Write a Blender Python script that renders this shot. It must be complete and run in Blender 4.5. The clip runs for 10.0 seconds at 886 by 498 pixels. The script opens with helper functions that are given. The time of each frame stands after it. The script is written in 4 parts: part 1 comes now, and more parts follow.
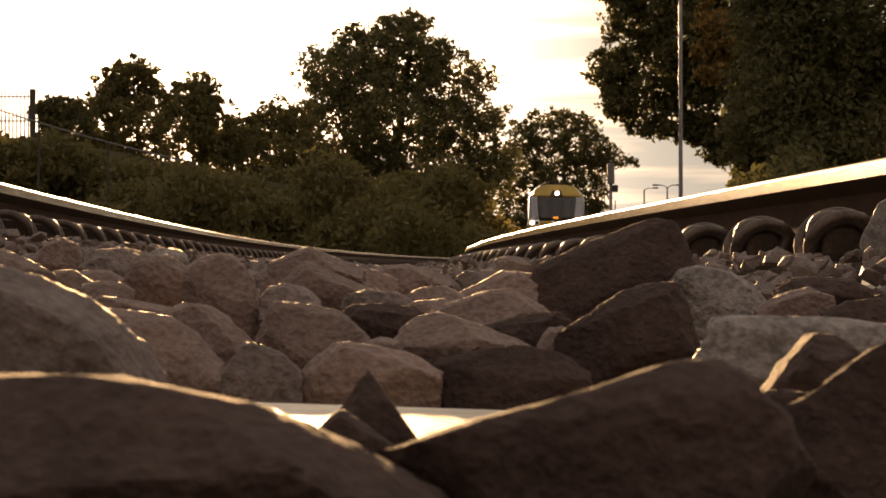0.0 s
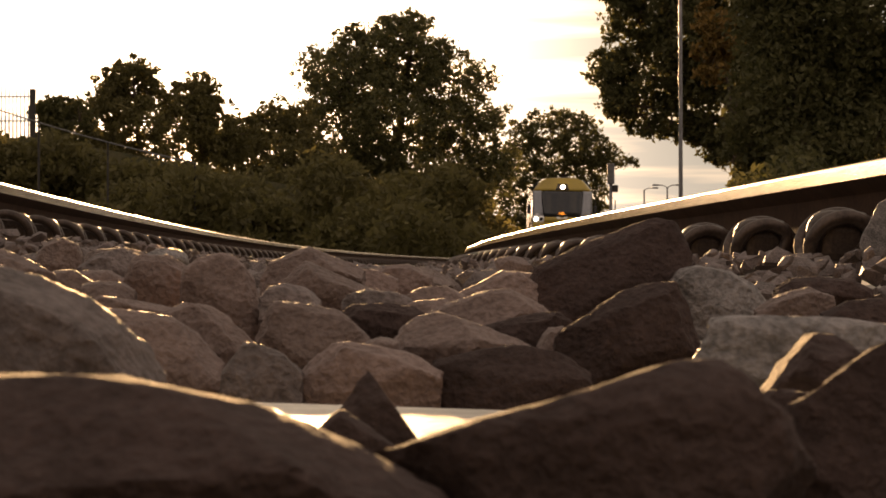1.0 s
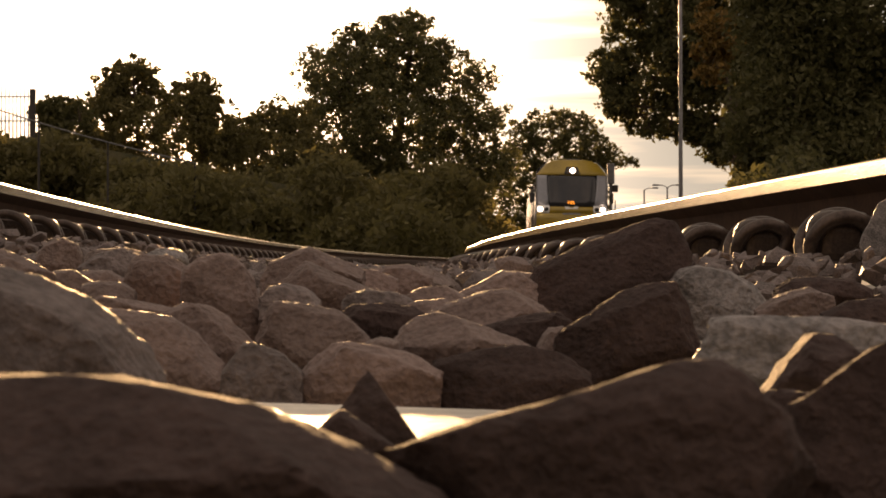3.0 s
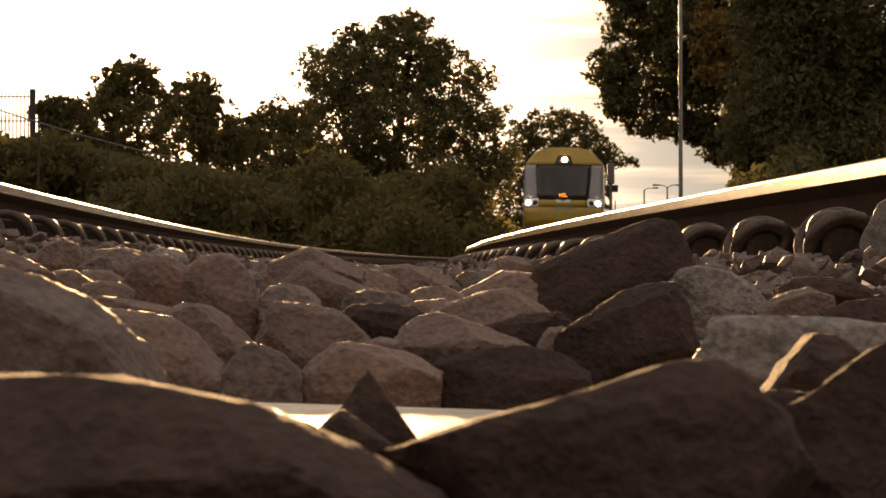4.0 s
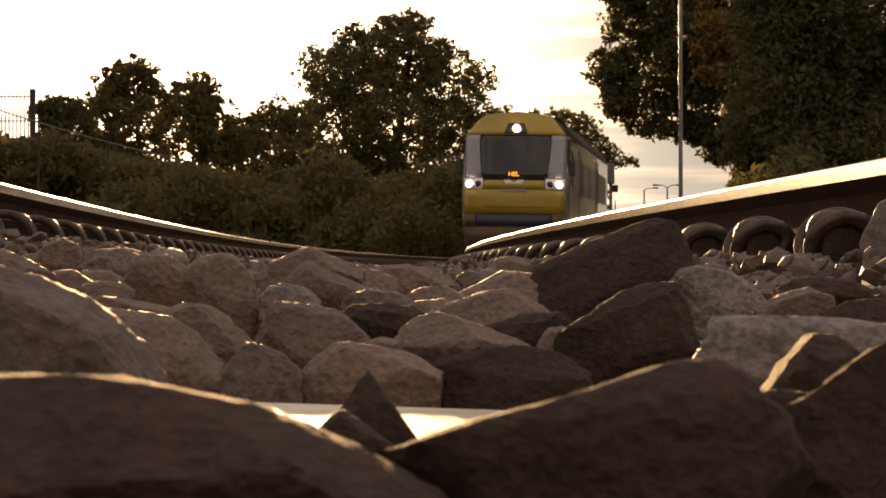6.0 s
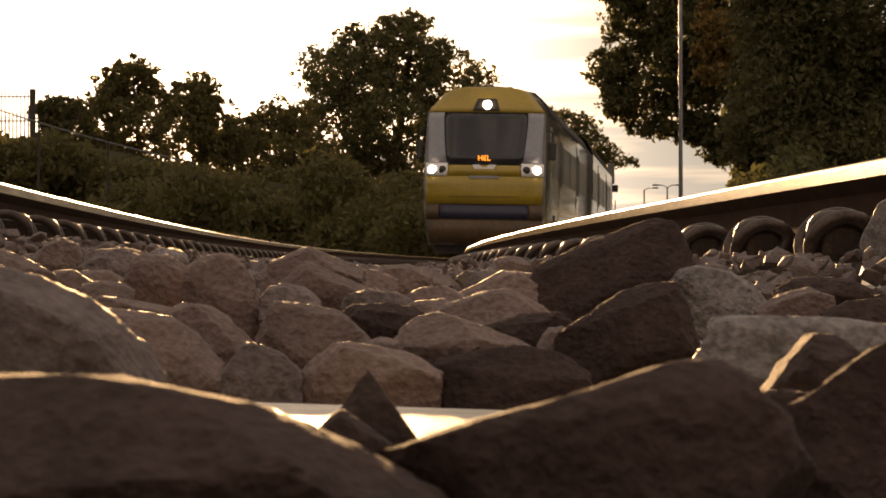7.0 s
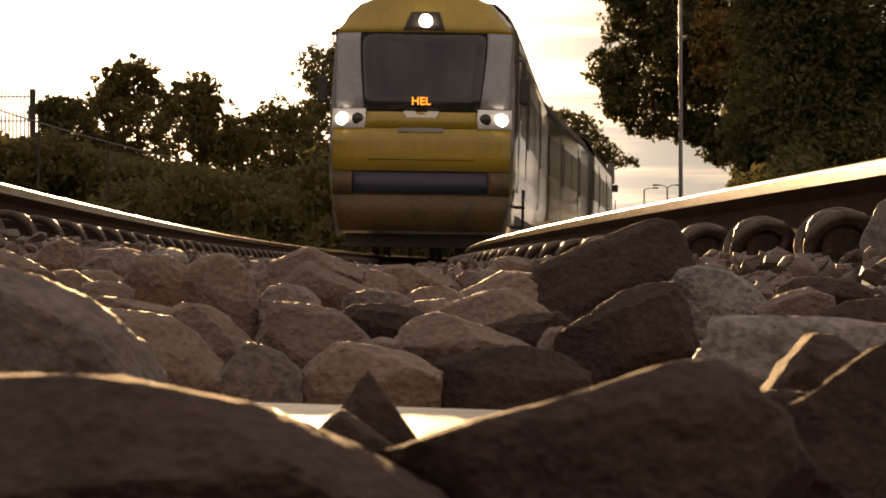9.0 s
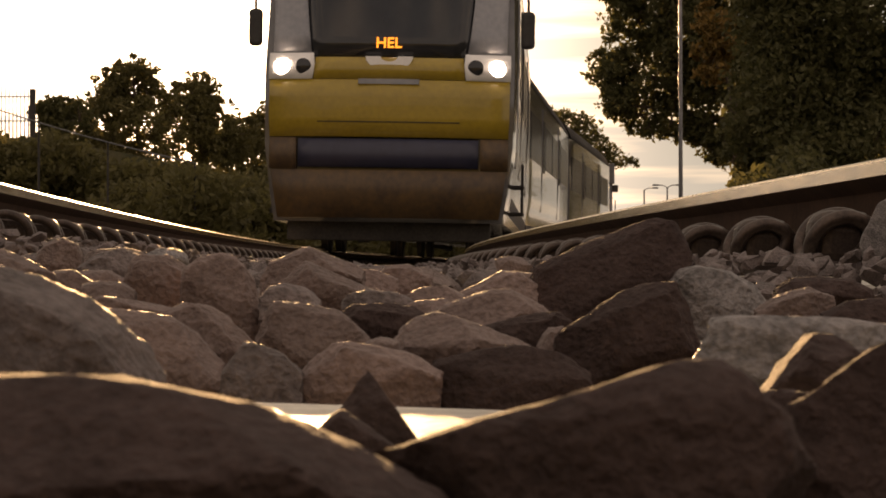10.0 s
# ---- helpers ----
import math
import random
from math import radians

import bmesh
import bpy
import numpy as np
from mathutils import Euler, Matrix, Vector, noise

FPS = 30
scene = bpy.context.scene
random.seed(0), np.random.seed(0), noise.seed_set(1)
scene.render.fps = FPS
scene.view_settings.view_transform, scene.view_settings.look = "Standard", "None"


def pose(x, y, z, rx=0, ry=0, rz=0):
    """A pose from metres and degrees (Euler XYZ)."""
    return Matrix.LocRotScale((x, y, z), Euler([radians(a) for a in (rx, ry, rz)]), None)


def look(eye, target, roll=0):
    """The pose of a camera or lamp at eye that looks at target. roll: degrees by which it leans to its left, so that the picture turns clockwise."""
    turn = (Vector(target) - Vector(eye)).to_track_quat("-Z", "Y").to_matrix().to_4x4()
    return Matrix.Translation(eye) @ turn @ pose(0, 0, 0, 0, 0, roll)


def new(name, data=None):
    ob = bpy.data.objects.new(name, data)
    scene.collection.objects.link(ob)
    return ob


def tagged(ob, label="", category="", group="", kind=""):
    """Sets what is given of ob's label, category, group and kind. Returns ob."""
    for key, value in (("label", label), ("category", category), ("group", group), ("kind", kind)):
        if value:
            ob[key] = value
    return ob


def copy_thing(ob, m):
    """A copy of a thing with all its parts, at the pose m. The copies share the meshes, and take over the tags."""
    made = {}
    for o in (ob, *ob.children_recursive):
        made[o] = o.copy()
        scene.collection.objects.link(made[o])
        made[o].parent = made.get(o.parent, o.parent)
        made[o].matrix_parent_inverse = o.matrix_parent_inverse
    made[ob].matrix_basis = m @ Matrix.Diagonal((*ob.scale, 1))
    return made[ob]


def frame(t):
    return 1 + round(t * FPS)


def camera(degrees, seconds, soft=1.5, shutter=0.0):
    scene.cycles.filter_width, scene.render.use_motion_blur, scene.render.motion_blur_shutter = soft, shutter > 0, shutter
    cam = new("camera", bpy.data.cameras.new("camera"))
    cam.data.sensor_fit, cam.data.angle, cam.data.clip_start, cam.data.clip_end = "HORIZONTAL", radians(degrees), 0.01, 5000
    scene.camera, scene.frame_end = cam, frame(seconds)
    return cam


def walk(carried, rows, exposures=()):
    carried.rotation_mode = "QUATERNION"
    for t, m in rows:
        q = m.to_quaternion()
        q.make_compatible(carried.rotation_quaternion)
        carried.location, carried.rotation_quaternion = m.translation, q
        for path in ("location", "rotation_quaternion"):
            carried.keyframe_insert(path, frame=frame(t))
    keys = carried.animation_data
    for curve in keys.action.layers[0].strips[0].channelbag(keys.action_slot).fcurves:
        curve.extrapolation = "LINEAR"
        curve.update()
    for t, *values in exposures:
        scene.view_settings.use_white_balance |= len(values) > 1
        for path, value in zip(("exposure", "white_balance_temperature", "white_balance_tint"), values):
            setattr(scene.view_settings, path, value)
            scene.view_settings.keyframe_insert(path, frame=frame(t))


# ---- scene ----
cam = camera(16.47, 10.0, soft=1.6)
EYE = (0.0, 0.0, -0.0125)
cam.data.dof.use_dof, cam.data.dof.focus_distance, cam.data.dof.aperture_fstop = True, 1.9, 190.0
STAND = look(EYE, (0.0, 100.0, -0.0125 + 0.615))
walk(cam, [(0.0, STAND), (10.0, STAND)], [(0.0, 1.4, 7900, 29), (10.0, 1.4, 7900, 29)])

# ---- light ----
SUN_AZ, SUN_EL = radians(-3.82), radians(5.2)
world = bpy.data.worlds.new("sky")
scene.world = world
world.use_nodes = True
wn, wl = world.node_tree.nodes, world.node_tree.links
sky = wn.new("ShaderNodeTexSky")
sky.sky_type, sky.sun_disc = "NISHITA", False
sky.sun_elevation, sky.sun_rotation = SUN_EL, SUN_AZ
sky.air_density, sky.dust_density, sky.ozone_density = 1.0, 1.0, 1.0
# thin level cloud bars drifting over the evening sky
wtc = wn.new("ShaderNodeTexCoord")
wmap = wn.new("ShaderNodeMapping")
wmap.inputs["Scale"].default_value = (7.0, 7.0, 120.0)
wl.new(wtc.outputs["Generated"], wmap.inputs["Vector"])
wno = wn.new("ShaderNodeTexNoise")
wno.inputs["Scale"].default_value, wno.inputs["Detail"].default_value = 1.0, 5.0
wl.new(wmap.outputs["Vector"], wno.inputs["Vector"])
wramp = wn.new("ShaderNodeValToRGB")
wramp.color_ramp.elements[0].position, wramp.color_ramp.elements[0].color = 0.44, (0.66, 0.735, 0.75, 1)
wramp.color_ramp.elements[1].position, wramp.color_ramp.elements[1].color = 0.60, (1.45, 1.36, 1.16, 1)
wl.new(wno.outputs["Fac"], wramp.inputs["Fac"])
wmul = wn.new("ShaderNodeMixRGB")
wmul.blend_type = "MULTIPLY"
wmul.inputs["Fac"].default_value = 1.0
veil = wn.new("ShaderNodeHueSaturation")      # thin high cloud takes the colour out of the sky
veil.inputs["Saturation"].default_value = 0.38
wl.new(sky.outputs["Color"], veil.inputs["Color"])
cloud = wn.new("ShaderNodeMixRGB")            # an even sheet of hazy cloud before it
cloud.inputs["Fac"].default_value = 0.65
cloud.inputs["Color2"].default_value = (7.8, 7.7, 7.1, 1)
wl.new(veil.outputs["Color"], cloud.inputs["Color1"])
wl.new(cloud.outputs["Color"], wmul.inputs["Color1"])
wl.new(wramp.outputs["Color"], wmul.inputs["Color2"])
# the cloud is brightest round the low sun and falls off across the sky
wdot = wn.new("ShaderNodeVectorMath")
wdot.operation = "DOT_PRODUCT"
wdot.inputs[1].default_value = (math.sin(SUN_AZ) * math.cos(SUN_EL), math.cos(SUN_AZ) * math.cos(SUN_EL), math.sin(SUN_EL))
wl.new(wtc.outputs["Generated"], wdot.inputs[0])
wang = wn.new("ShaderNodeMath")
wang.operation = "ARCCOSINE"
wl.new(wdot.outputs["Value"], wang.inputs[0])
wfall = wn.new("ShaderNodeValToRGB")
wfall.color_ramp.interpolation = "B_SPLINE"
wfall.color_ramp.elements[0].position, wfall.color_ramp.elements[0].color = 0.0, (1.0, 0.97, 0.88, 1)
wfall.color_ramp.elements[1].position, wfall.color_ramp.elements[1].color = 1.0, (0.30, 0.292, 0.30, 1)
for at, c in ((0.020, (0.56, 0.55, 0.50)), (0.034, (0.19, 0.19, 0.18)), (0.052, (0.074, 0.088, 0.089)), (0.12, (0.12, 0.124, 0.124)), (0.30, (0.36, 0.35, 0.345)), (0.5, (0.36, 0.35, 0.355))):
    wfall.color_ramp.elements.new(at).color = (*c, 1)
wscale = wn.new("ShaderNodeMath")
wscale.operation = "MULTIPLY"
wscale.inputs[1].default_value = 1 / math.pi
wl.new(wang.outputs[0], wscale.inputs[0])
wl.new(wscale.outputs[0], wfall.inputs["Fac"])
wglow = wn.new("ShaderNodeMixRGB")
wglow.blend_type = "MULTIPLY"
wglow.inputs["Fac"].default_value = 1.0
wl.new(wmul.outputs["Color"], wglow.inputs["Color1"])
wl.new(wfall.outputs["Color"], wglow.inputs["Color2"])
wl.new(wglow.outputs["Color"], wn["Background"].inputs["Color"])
wn["Background"].inputs["Strength"].default_value = 0.13
sun_data = bpy.data.lights.new("sun", "SUN")
sun_data.energy, sun_data.angle, sun_data.color = 4.3, radians(0.6), (1.0, 0.70, 0.34)
sun = new("sun", sun_data)
TO_SUN = Vector((math.sin(SUN_AZ) * math.cos(SUN_EL), math.cos(SUN_AZ) * math.cos(SUN_EL), math.sin(SUN_EL)))
sun.matrix_basis = look(TO_SUN * 300, (0, 0, 0))


# ---- materials ----
def mat(name, c1, c2, scale=20.0, rough=0.7, metal=0.0, bump=0.3, fine=6.0, rough2=None, spread=0.0, spec=0.5, coat=0.0, dist=0.004, tight=0.14, along=1.0):
    """Two colours mixed by noise at two scales, with fine relief."""
    m = bpy.data.materials.new(name)
    m.use_nodes = True
    n, l = m.node_tree.nodes, m.node_tree.links
    b = n["Principled BSDF"]
    tc = n.new("ShaderNodeTexCoord")
    big = n.new("ShaderNodeTexNoise")
    big.inputs["Scale"].default_value, big.inputs["Detail"].default_value = scale, 4.0
    small = n.new("ShaderNodeTexNoise")
    small.inputs["Scale"].default_value, small.inputs["Detail"].default_value = scale * fine, 6.0
    span = n.new("ShaderNodeMapping")
    span.inputs["Scale"].default_value = (1.0, along, 1.0)
    l.new(tc.outputs["Object"], span.inputs["Vector"])
    for t in (big, small):
        l.new(span.outputs["Vector"], t.inputs["Vector"])
    mix = n.new("ShaderNodeMath")
    mix.operation = "MULTIPLY_ADD"
    mix.inputs[1].default_value = 0.5
    l.new(small.outputs["Fac"], mix.inputs[0])
    half = n.new("ShaderNodeMath")
    half.operation = "MULTIPLY"
    half.inputs[1].default_value = 0.5
    l.new(big.outputs["Fac"], half.inputs[0])
    l.new(half.outputs[0], mix.inputs[2])
    ramp = n.new("ShaderNodeValToRGB")
    ramp.color_ramp.elements[0].position, ramp.color_ramp.elements[0].color = 0.5 - tight, (*c1, 1)
    ramp.color_ramp.elements[1].position, ramp.color_ramp.elements[1].color = 0.5 + tight, (*c2, 1)
    l.new(mix.outputs[0], ramp.inputs["Fac"])
    col = ramp.outputs["Color"]
    if spread:
        info = n.new("ShaderNodeObjectInfo")
        geo = n.new("ShaderNodeNewGeometry")
        add = n.new("ShaderNodeMath")
        add.operation = "ADD"
        l.new(info.outputs["Random"], add.inputs[0])
        l.new(geo.outputs["Random Per Island"], add.inputs[1])
        rng = n.new("ShaderNodeMapRange")
        rng.inputs["From Max"].default_value = 2.0
        rng.inputs["To Min"].default_value, rng.inputs["To Max"].default_value = 1 - spread, 1 + spread
        l.new(add.outputs[0], rng.inputs["Value"])
        hsv = n.new("ShaderNodeHueSaturation")
        l.new(col, hsv.inputs["Color"])
        l.new(rng.outputs[0], hsv.inputs["Value"])
        col = hsv.outputs["Color"]
    l.new(col, b.inputs["Base Color"])
    rr = n.new("ShaderNodeMapRange")
    rr.inputs["To Min"].default_value, rr.inputs["To Max"].default_value = rough, rough if rough2 is None else rough2
    l.new(mix.outputs[0], rr.inputs["Value"])
    l.new(rr.outputs[0], b.inputs["Roughness"])
    b.inputs["Metallic"].default_value = metal
    b.inputs["Specular IOR Level"].default_value = spec
    b.inputs["Coat Weight"].default_value = coat
    if bump:
        bp = n.new("ShaderNodeBump")
        bp.inputs["Strength"].default_value, bp.inputs["Distance"].default_value = bump, dist
        l.new(mix.outputs[0], bp.inputs["Height"])
        l.new(bp.outputs["Normal"], b.inputs["Normal"])
    return m


def leaf_mat(name, c1, c2, through_light=0.3):
    """Foliage: dull leaf that lets some light through, each leaf of its own shade."""
    m = bpy.data.materials.new(name)
    m.use_nodes = True
    n, l = m.node_tree.nodes, m.node_tree.links
    b = n["Principled BSDF"]
    geo = n.new("ShaderNodeNewGeometry")
    ramp = n.new("ShaderNodeValToRGB")
    ramp.color_ramp.elements[0].color, ramp.color_ramp.elements[1].color = (*c1, 1), (*c2, 1)
    l.new(geo.outputs["Random Per Island"], ramp.inputs["Fac"])
    l.new(ramp.outputs["Color"], b.inputs["Base Color"])
    b.inputs["Roughness"].default_value = 0.6
    b.inputs["Specular IOR Level"].default_value = 0.3
    tr = n.new("ShaderNodeBsdfTranslucent")
    l.new(ramp.outputs["Color"], tr.inputs["Color"])
    mx = n.new("ShaderNodeMixShader")
    mx.inputs["Fac"].default_value = through_light
    l.new(b.outputs[0], mx.inputs[1])
    l.new(tr.outputs[0], mx.inputs[2])
    l.new(mx.outputs[0], n["Material Output"].inputs["Surface"])
    return m


def glow(name, colour, strength):
    m = bpy.data.materials.new(name)
    m.use_nodes = True
    b = m.node_tree.nodes["Principled BSDF"]
    b.inputs["Base Color"].default_value = (*colour, 1)
    b.inputs["Emission Color"].default_value = (*colour, 1)
    b.inputs["Emission Strength"].default_value = strength
    return m


M_STONE = mat("ballast_stone", (0.090, 0.061, 0.055), (0.185, 0.132, 0.120), 70, 0.72, 0, 0.7, 8, 0.50, 0.3, dist=0.004, tight=0.16)
# near stones: the shade on their front faces is darkened into the base colour
M_SHADESTONE = mat("shaded_brown_stone", (0.030, 0.021, 0.020), (0.070, 0.049, 0.047), 60, 0.95, 0, 0.9, 9, 0.8, 0.15, spec=0.18, dist=0.004, tight=0.16)
M_GREYSTONE = mat("grey_stone", (0.060, 0.047, 0.046), (0.165, 0.131, 0.128), 75, 0.75, 0, 0.8, 7, 0.5, 0.3, dist=0.005, tight=0.13)
M_PALE = mat("pale_grey_stone", (0.085, 0.080, 0.082), (0.26, 0.24, 0.242), 60, 0.6, 0, 0.75, 8, 0.42, 0.2, dist=0.006, tight=0.12)
M_CONC = mat("sleeper_concrete", (0.30, 0.28, 0.24), (0.54, 0.51, 0.45), 22, 0.48, 0, 0.45, 9, 0.32, 0.08, dist=0.003)
M_RAIL = mat("rail_rust", (0.026, 0.015, 0.011), (0.055, 0.030, 0.020), 14, 0.95, 0.0, 0.5, 7, 0.85, spec=0.08, dist=0.003)
M_HEAD = mat("rail_polished_steel", (0.36, 0.26, 0.14), (0.54, 0.41, 0.24), 40, 0.34, 1.0, 0.2, 6, 0.22, dist=0.001, along=0.1)
M_FLANK = mat("rail_flank_steel", (0.085, 0.052, 0.016), (0.34, 0.215, 0.07), 40, 0.22, 0.5, 0.45, 9, 0.12, spec=0.2, dist=0.0012, tight=0.12, along=0.12)
M_CLIP = mat("clip_steel", (0.030, 0.022, 0.020), (0.085, 0.062, 0.052), 40, 0.5, 0.6, 0.3, 5, 0.38, 0.15, dist=0.001)
M_PAD = mat("nylon_insulator", (0.09, 0.085, 0.08), (0.15, 0.14, 0.13), 40, 0.6, 0, 0.1)
M_DIRT = mat("ballast_grit", (0.06, 0.05, 0.042), (0.16, 0.14, 0.12), 30, 0.9, 0, 0.8, 6, dist=0.01)
M_SOIL = mat("weedy_ground", (0.04, 0.045, 0.02), (0.11, 0.095, 0.05), 0.6, 0.95, 0, 0.6, 12, dist=0.05)
M_YELLOW = mat("yellow_paint", (0.24, 0.165, 0.014), (0.33, 0.228, 0.021), 2.0, 0.38, 0, 0.03, 9, 0.28, coat=0.3)
M_GRIMY = mat("grimy_yellow_paint", (0.042, 0.024, 0.014), (0.105, 0.06, 0.021), 2.2, 0.6, 0, 0.1, 7, 0.45)
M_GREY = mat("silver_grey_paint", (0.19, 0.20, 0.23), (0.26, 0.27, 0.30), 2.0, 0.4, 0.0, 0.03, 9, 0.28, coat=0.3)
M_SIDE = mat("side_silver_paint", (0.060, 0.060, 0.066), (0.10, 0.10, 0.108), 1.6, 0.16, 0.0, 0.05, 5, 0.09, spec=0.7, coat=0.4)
M_BLUE = mat("dark_blue_paint", (0.012, 0.013, 0.034), (0.02, 0.022, 0.05), 2.0, 0.4, 0, 0.03)
M_DARK = mat("black_underframe", (0.018, 0.016, 0.015), (0.05, 0.043, 0.038), 6, 0.8, 0.1, 0.3)
M_GLASS = mat("dark_cab_glass", (0.012, 0.013, 0.017), (0.02, 0.022, 0.026), 1.0, 0.06, 0, 0.0, spec=0.5)
M_SIDEGLASS = mat("tinted_side_glass", (0.012, 0.013, 0.016), (0.02, 0.022, 0.026), 1.0, 0.2, 0, 0.02, spec=0.15)
M_RUBBER = mat("black_rubber", (0.015, 0.015, 0.015), (0.03, 0.03, 0.03), 20, 0.7, 0, 0.1)
M_WHITE = mat("white_paint", (0.72, 0.72, 0.72), (0.8, 0.8, 0.8), 5, 0.4, 0, 0.02)
M_GALV = mat("galvanised_steel", (0.12, 0.12, 0.125), (0.2, 0.2, 0.205), 8, 0.5, 0.7, 0.1)
M_BARK = mat("bark", (0.05, 0.035, 0.025), (0.13, 0.095, 0.07), 4, 0.95, 0, 0.9, 6, dist=0.02)
M_LEAF = leaf_mat("leaf_dark_green", (0.06, 0.062, 0.022), (0.125, 0.115, 0.048), 0.52)
M_LEAF2 = leaf_mat("leaf_olive", (0.085, 0.076, 0.026), (0.15, 0.13, 0.052), 0.55)
M_LEAF3 = leaf_mat("leaf_turning", (0.10, 0.07, 0.02), (0.24, 0.14, 0.035), 0.35)
M_LAMP = glow("headlight_glow", (1.0, 0.90, 0.72), 6.5)
M_AMBER = glow("amber_led", (1.0, 0.33, 0.03), 0.6)


# ---- mesh tools ----
def mesh_object(name, verts, faces, material, smooth=False):
    me = bpy.data.meshes.new(name)
    me.from_pydata([tuple(v) for v in verts], [], [tuple(f) for f in faces])
    me.materials.append(material)
    if smooth:
        me.polygons.foreach_set("use_smooth", [True] * len(me.polygons))
    me.update()
    return new(name, me)


def thing(name, bm, material, smooth=False):
    me = bpy.data.meshes.new(name)
    bm.to_mesh(me)
    bm.free()
    me.materials.append(material)
    if smooth:
        me.polygons.foreach_set("use_smooth", [True] * len(me.polygons))
    return new(name, me)


def part(name, bm, material, parent, label="", smooth=False):
    ob = thing(name, bm, material, smooth)
    ob.parent = parent
    return tagged(ob, label)


def box(x0, x1, y0, y1, z0, z1, bevel=0.0, bm=None, segs=2):
    b = bmesh.new()
    bmesh.ops.create_cube(b, size=1)
    for v in b.verts:
        v.co = Vector((x0 + (v.co.x + 0.5) * (x1 - x0), y0 + (v.co.y + 0.5) * (y1 - y0), z0 + (v.co.z + 0.5) * (z1 - z0)))
    if bevel:
        bmesh.ops.bevel(b, geom=list(b.edges), offset=bevel, segments=segs, profile=0.5, affect="EDGES")
    if bm is None:
        return b
    me = bpy.data.meshes.new("tmp")
    b.to_mesh(me)
    b.free()
    bm.from_mesh(me)
    bpy.data.meshes.remove(me)
    return bm


def tube(path, radii, sides=8, bm=None, caps=True):
    """A round bar along a path, with a radius for each point."""
    bm = bm or bmesh.new()
    pts = [Vector(p) for p in path]
    if not hasattr(radii, "__len__"):
        radii = [radii] * len(pts)
    rings, side = [], None
    for i, p in enumerate(pts):
        d = (pts[min(i + 1, len(pts) - 1)] - pts[max(i - 1, 0)]).normalized()
        if side is None:
            side = d.cross(Vector((0, 0, 1)) if abs(d.z) < 0.9 else Vector((1, 0, 0))).normalized()
        side = (side - d * side.dot(d)).normalized()
        up = d.cross(side)
        rings.append([bm.verts.new(p + (side * math.cos(a) + up * math.sin(a)) * radii[i]) for a in (2 * math.pi * k / sides for k in range(sides))])
    for a, b in zip(rings, rings[1:]):
        for k in range(sides):
            bm.faces.new((a[k], a[(k + 1) % sides], b[(k + 1) % sides], b[k]))
    if caps:
        bm.faces.new(list(reversed(rings[0])))
        bm.faces.new(rings[-1])
    return bm


def smooth_path(points, steps=5):
    """A Catmull-Rom curve through the points."""
    p = [Vector(q) for q in points]
    p = [p[0] * 2 - p[1]] + p + [p[-1] * 2 - p[-2]]
    out = []
    for a, b, c, d in zip(p, p[1:], p[2:], p[3:]):
        for k in range(steps):
            t = k / steps
            out.append(0.5 * ((2 * b) + (c - a) * t + (2 * a - 5 * b + 4 * c - d) * t * t + (3 * b - a - 3 * c + d) * t ** 3))
    return out + [p[-2]]


def lathe(profile, sides=16, axis="Z"):
    """A turned shape from (radius, height) pairs."""
    bm = bmesh.new()
    rings = [[bm.verts.new((r * math.cos(2 * math.pi * k / sides), r * math.sin(2 * math.pi * k / sides), h)) for k in range(sides)] for r, h in profile]
    for a, b in zip(rings, rings[1:]):
        for k in range(sides):
            bm.faces.new((a[k], a[(k + 1) % sides], b[(k + 1) % sides], b[k]))
    bm.faces.new(list(reversed(rings[0])))
    bm.faces.new(rings[-1])
    if axis == "Y":
        bmesh.ops.transform(bm, matrix=pose(0, 0, 0, 90), verts=bm.verts)
    if axis == "X":
        bmesh.ops.transform(bm, matrix=pose(0, 0, 0, 0, 90), verts=bm.verts)
    return bm


# ---- the line of the track ----
def hermite(y, a, b):
    (y0, p0, m0), (y1, p1, m1) = a, b
    h = y1 - y0
    t = (y - y0) / h
    return (2 * t ** 3 - 3 * t * t + 1) * p0 + (t ** 3 - 2 * t * t + t) * h * m0 + (3 * t * t - 2 * t ** 3) * p1 + (t ** 3 - t * t) * h * m1


BENDS = [(92.0, 3.20, 0.1046), (116.6, 4.93, 0.036), (145.0, 5.47, 0.018), (235.0, 8.9, 0.045)]


def centre(y):
    """The track's middle line: how far it lies to the east at y."""
    if y <= 92.0:
        return 0.0387 - 0.05395 * y + 0.001157 * y * y - 2.14e-6 * y ** 3
    for a, b in zip(BENDS, BENDS[1:]):
        if y <= b[0]:
            return hermite(y, a, b)
    return BENDS[-1][1] + (y - 235.0) * BENDS[-1][2]


def heading(y):
    """Angle of the track from north, positive to the east."""
    return math.atan((centre(y + 0.5) - centre(y - 0.5)))


CANT = math.atan(0.0545 / 1.6)
GAUGE = 0.8


def on_track(y, across, up):
    """A place beside the middle line, in the canted plane of the rail seats."""
    h = heading(y)
    ax = across * math.cos(CANT) + up * math.sin(CANT)
    az = -across * math.sin(CANT) + up * math.cos(CANT)
    return Vector((centre(y) + ax * math.cos(h), y - ax * math.sin(h), az))


def track_pose(y, across=0.0, up=0.0, turn=0.0):
    p = on_track(y, across, up)
    return Matrix.Translation(p) @ Matrix.Rotation(-heading(y), 4, "Z") @ Matrix.Rotation(CANT, 4, "Y") @ Matrix.Rotation(turn, 4, "Z")


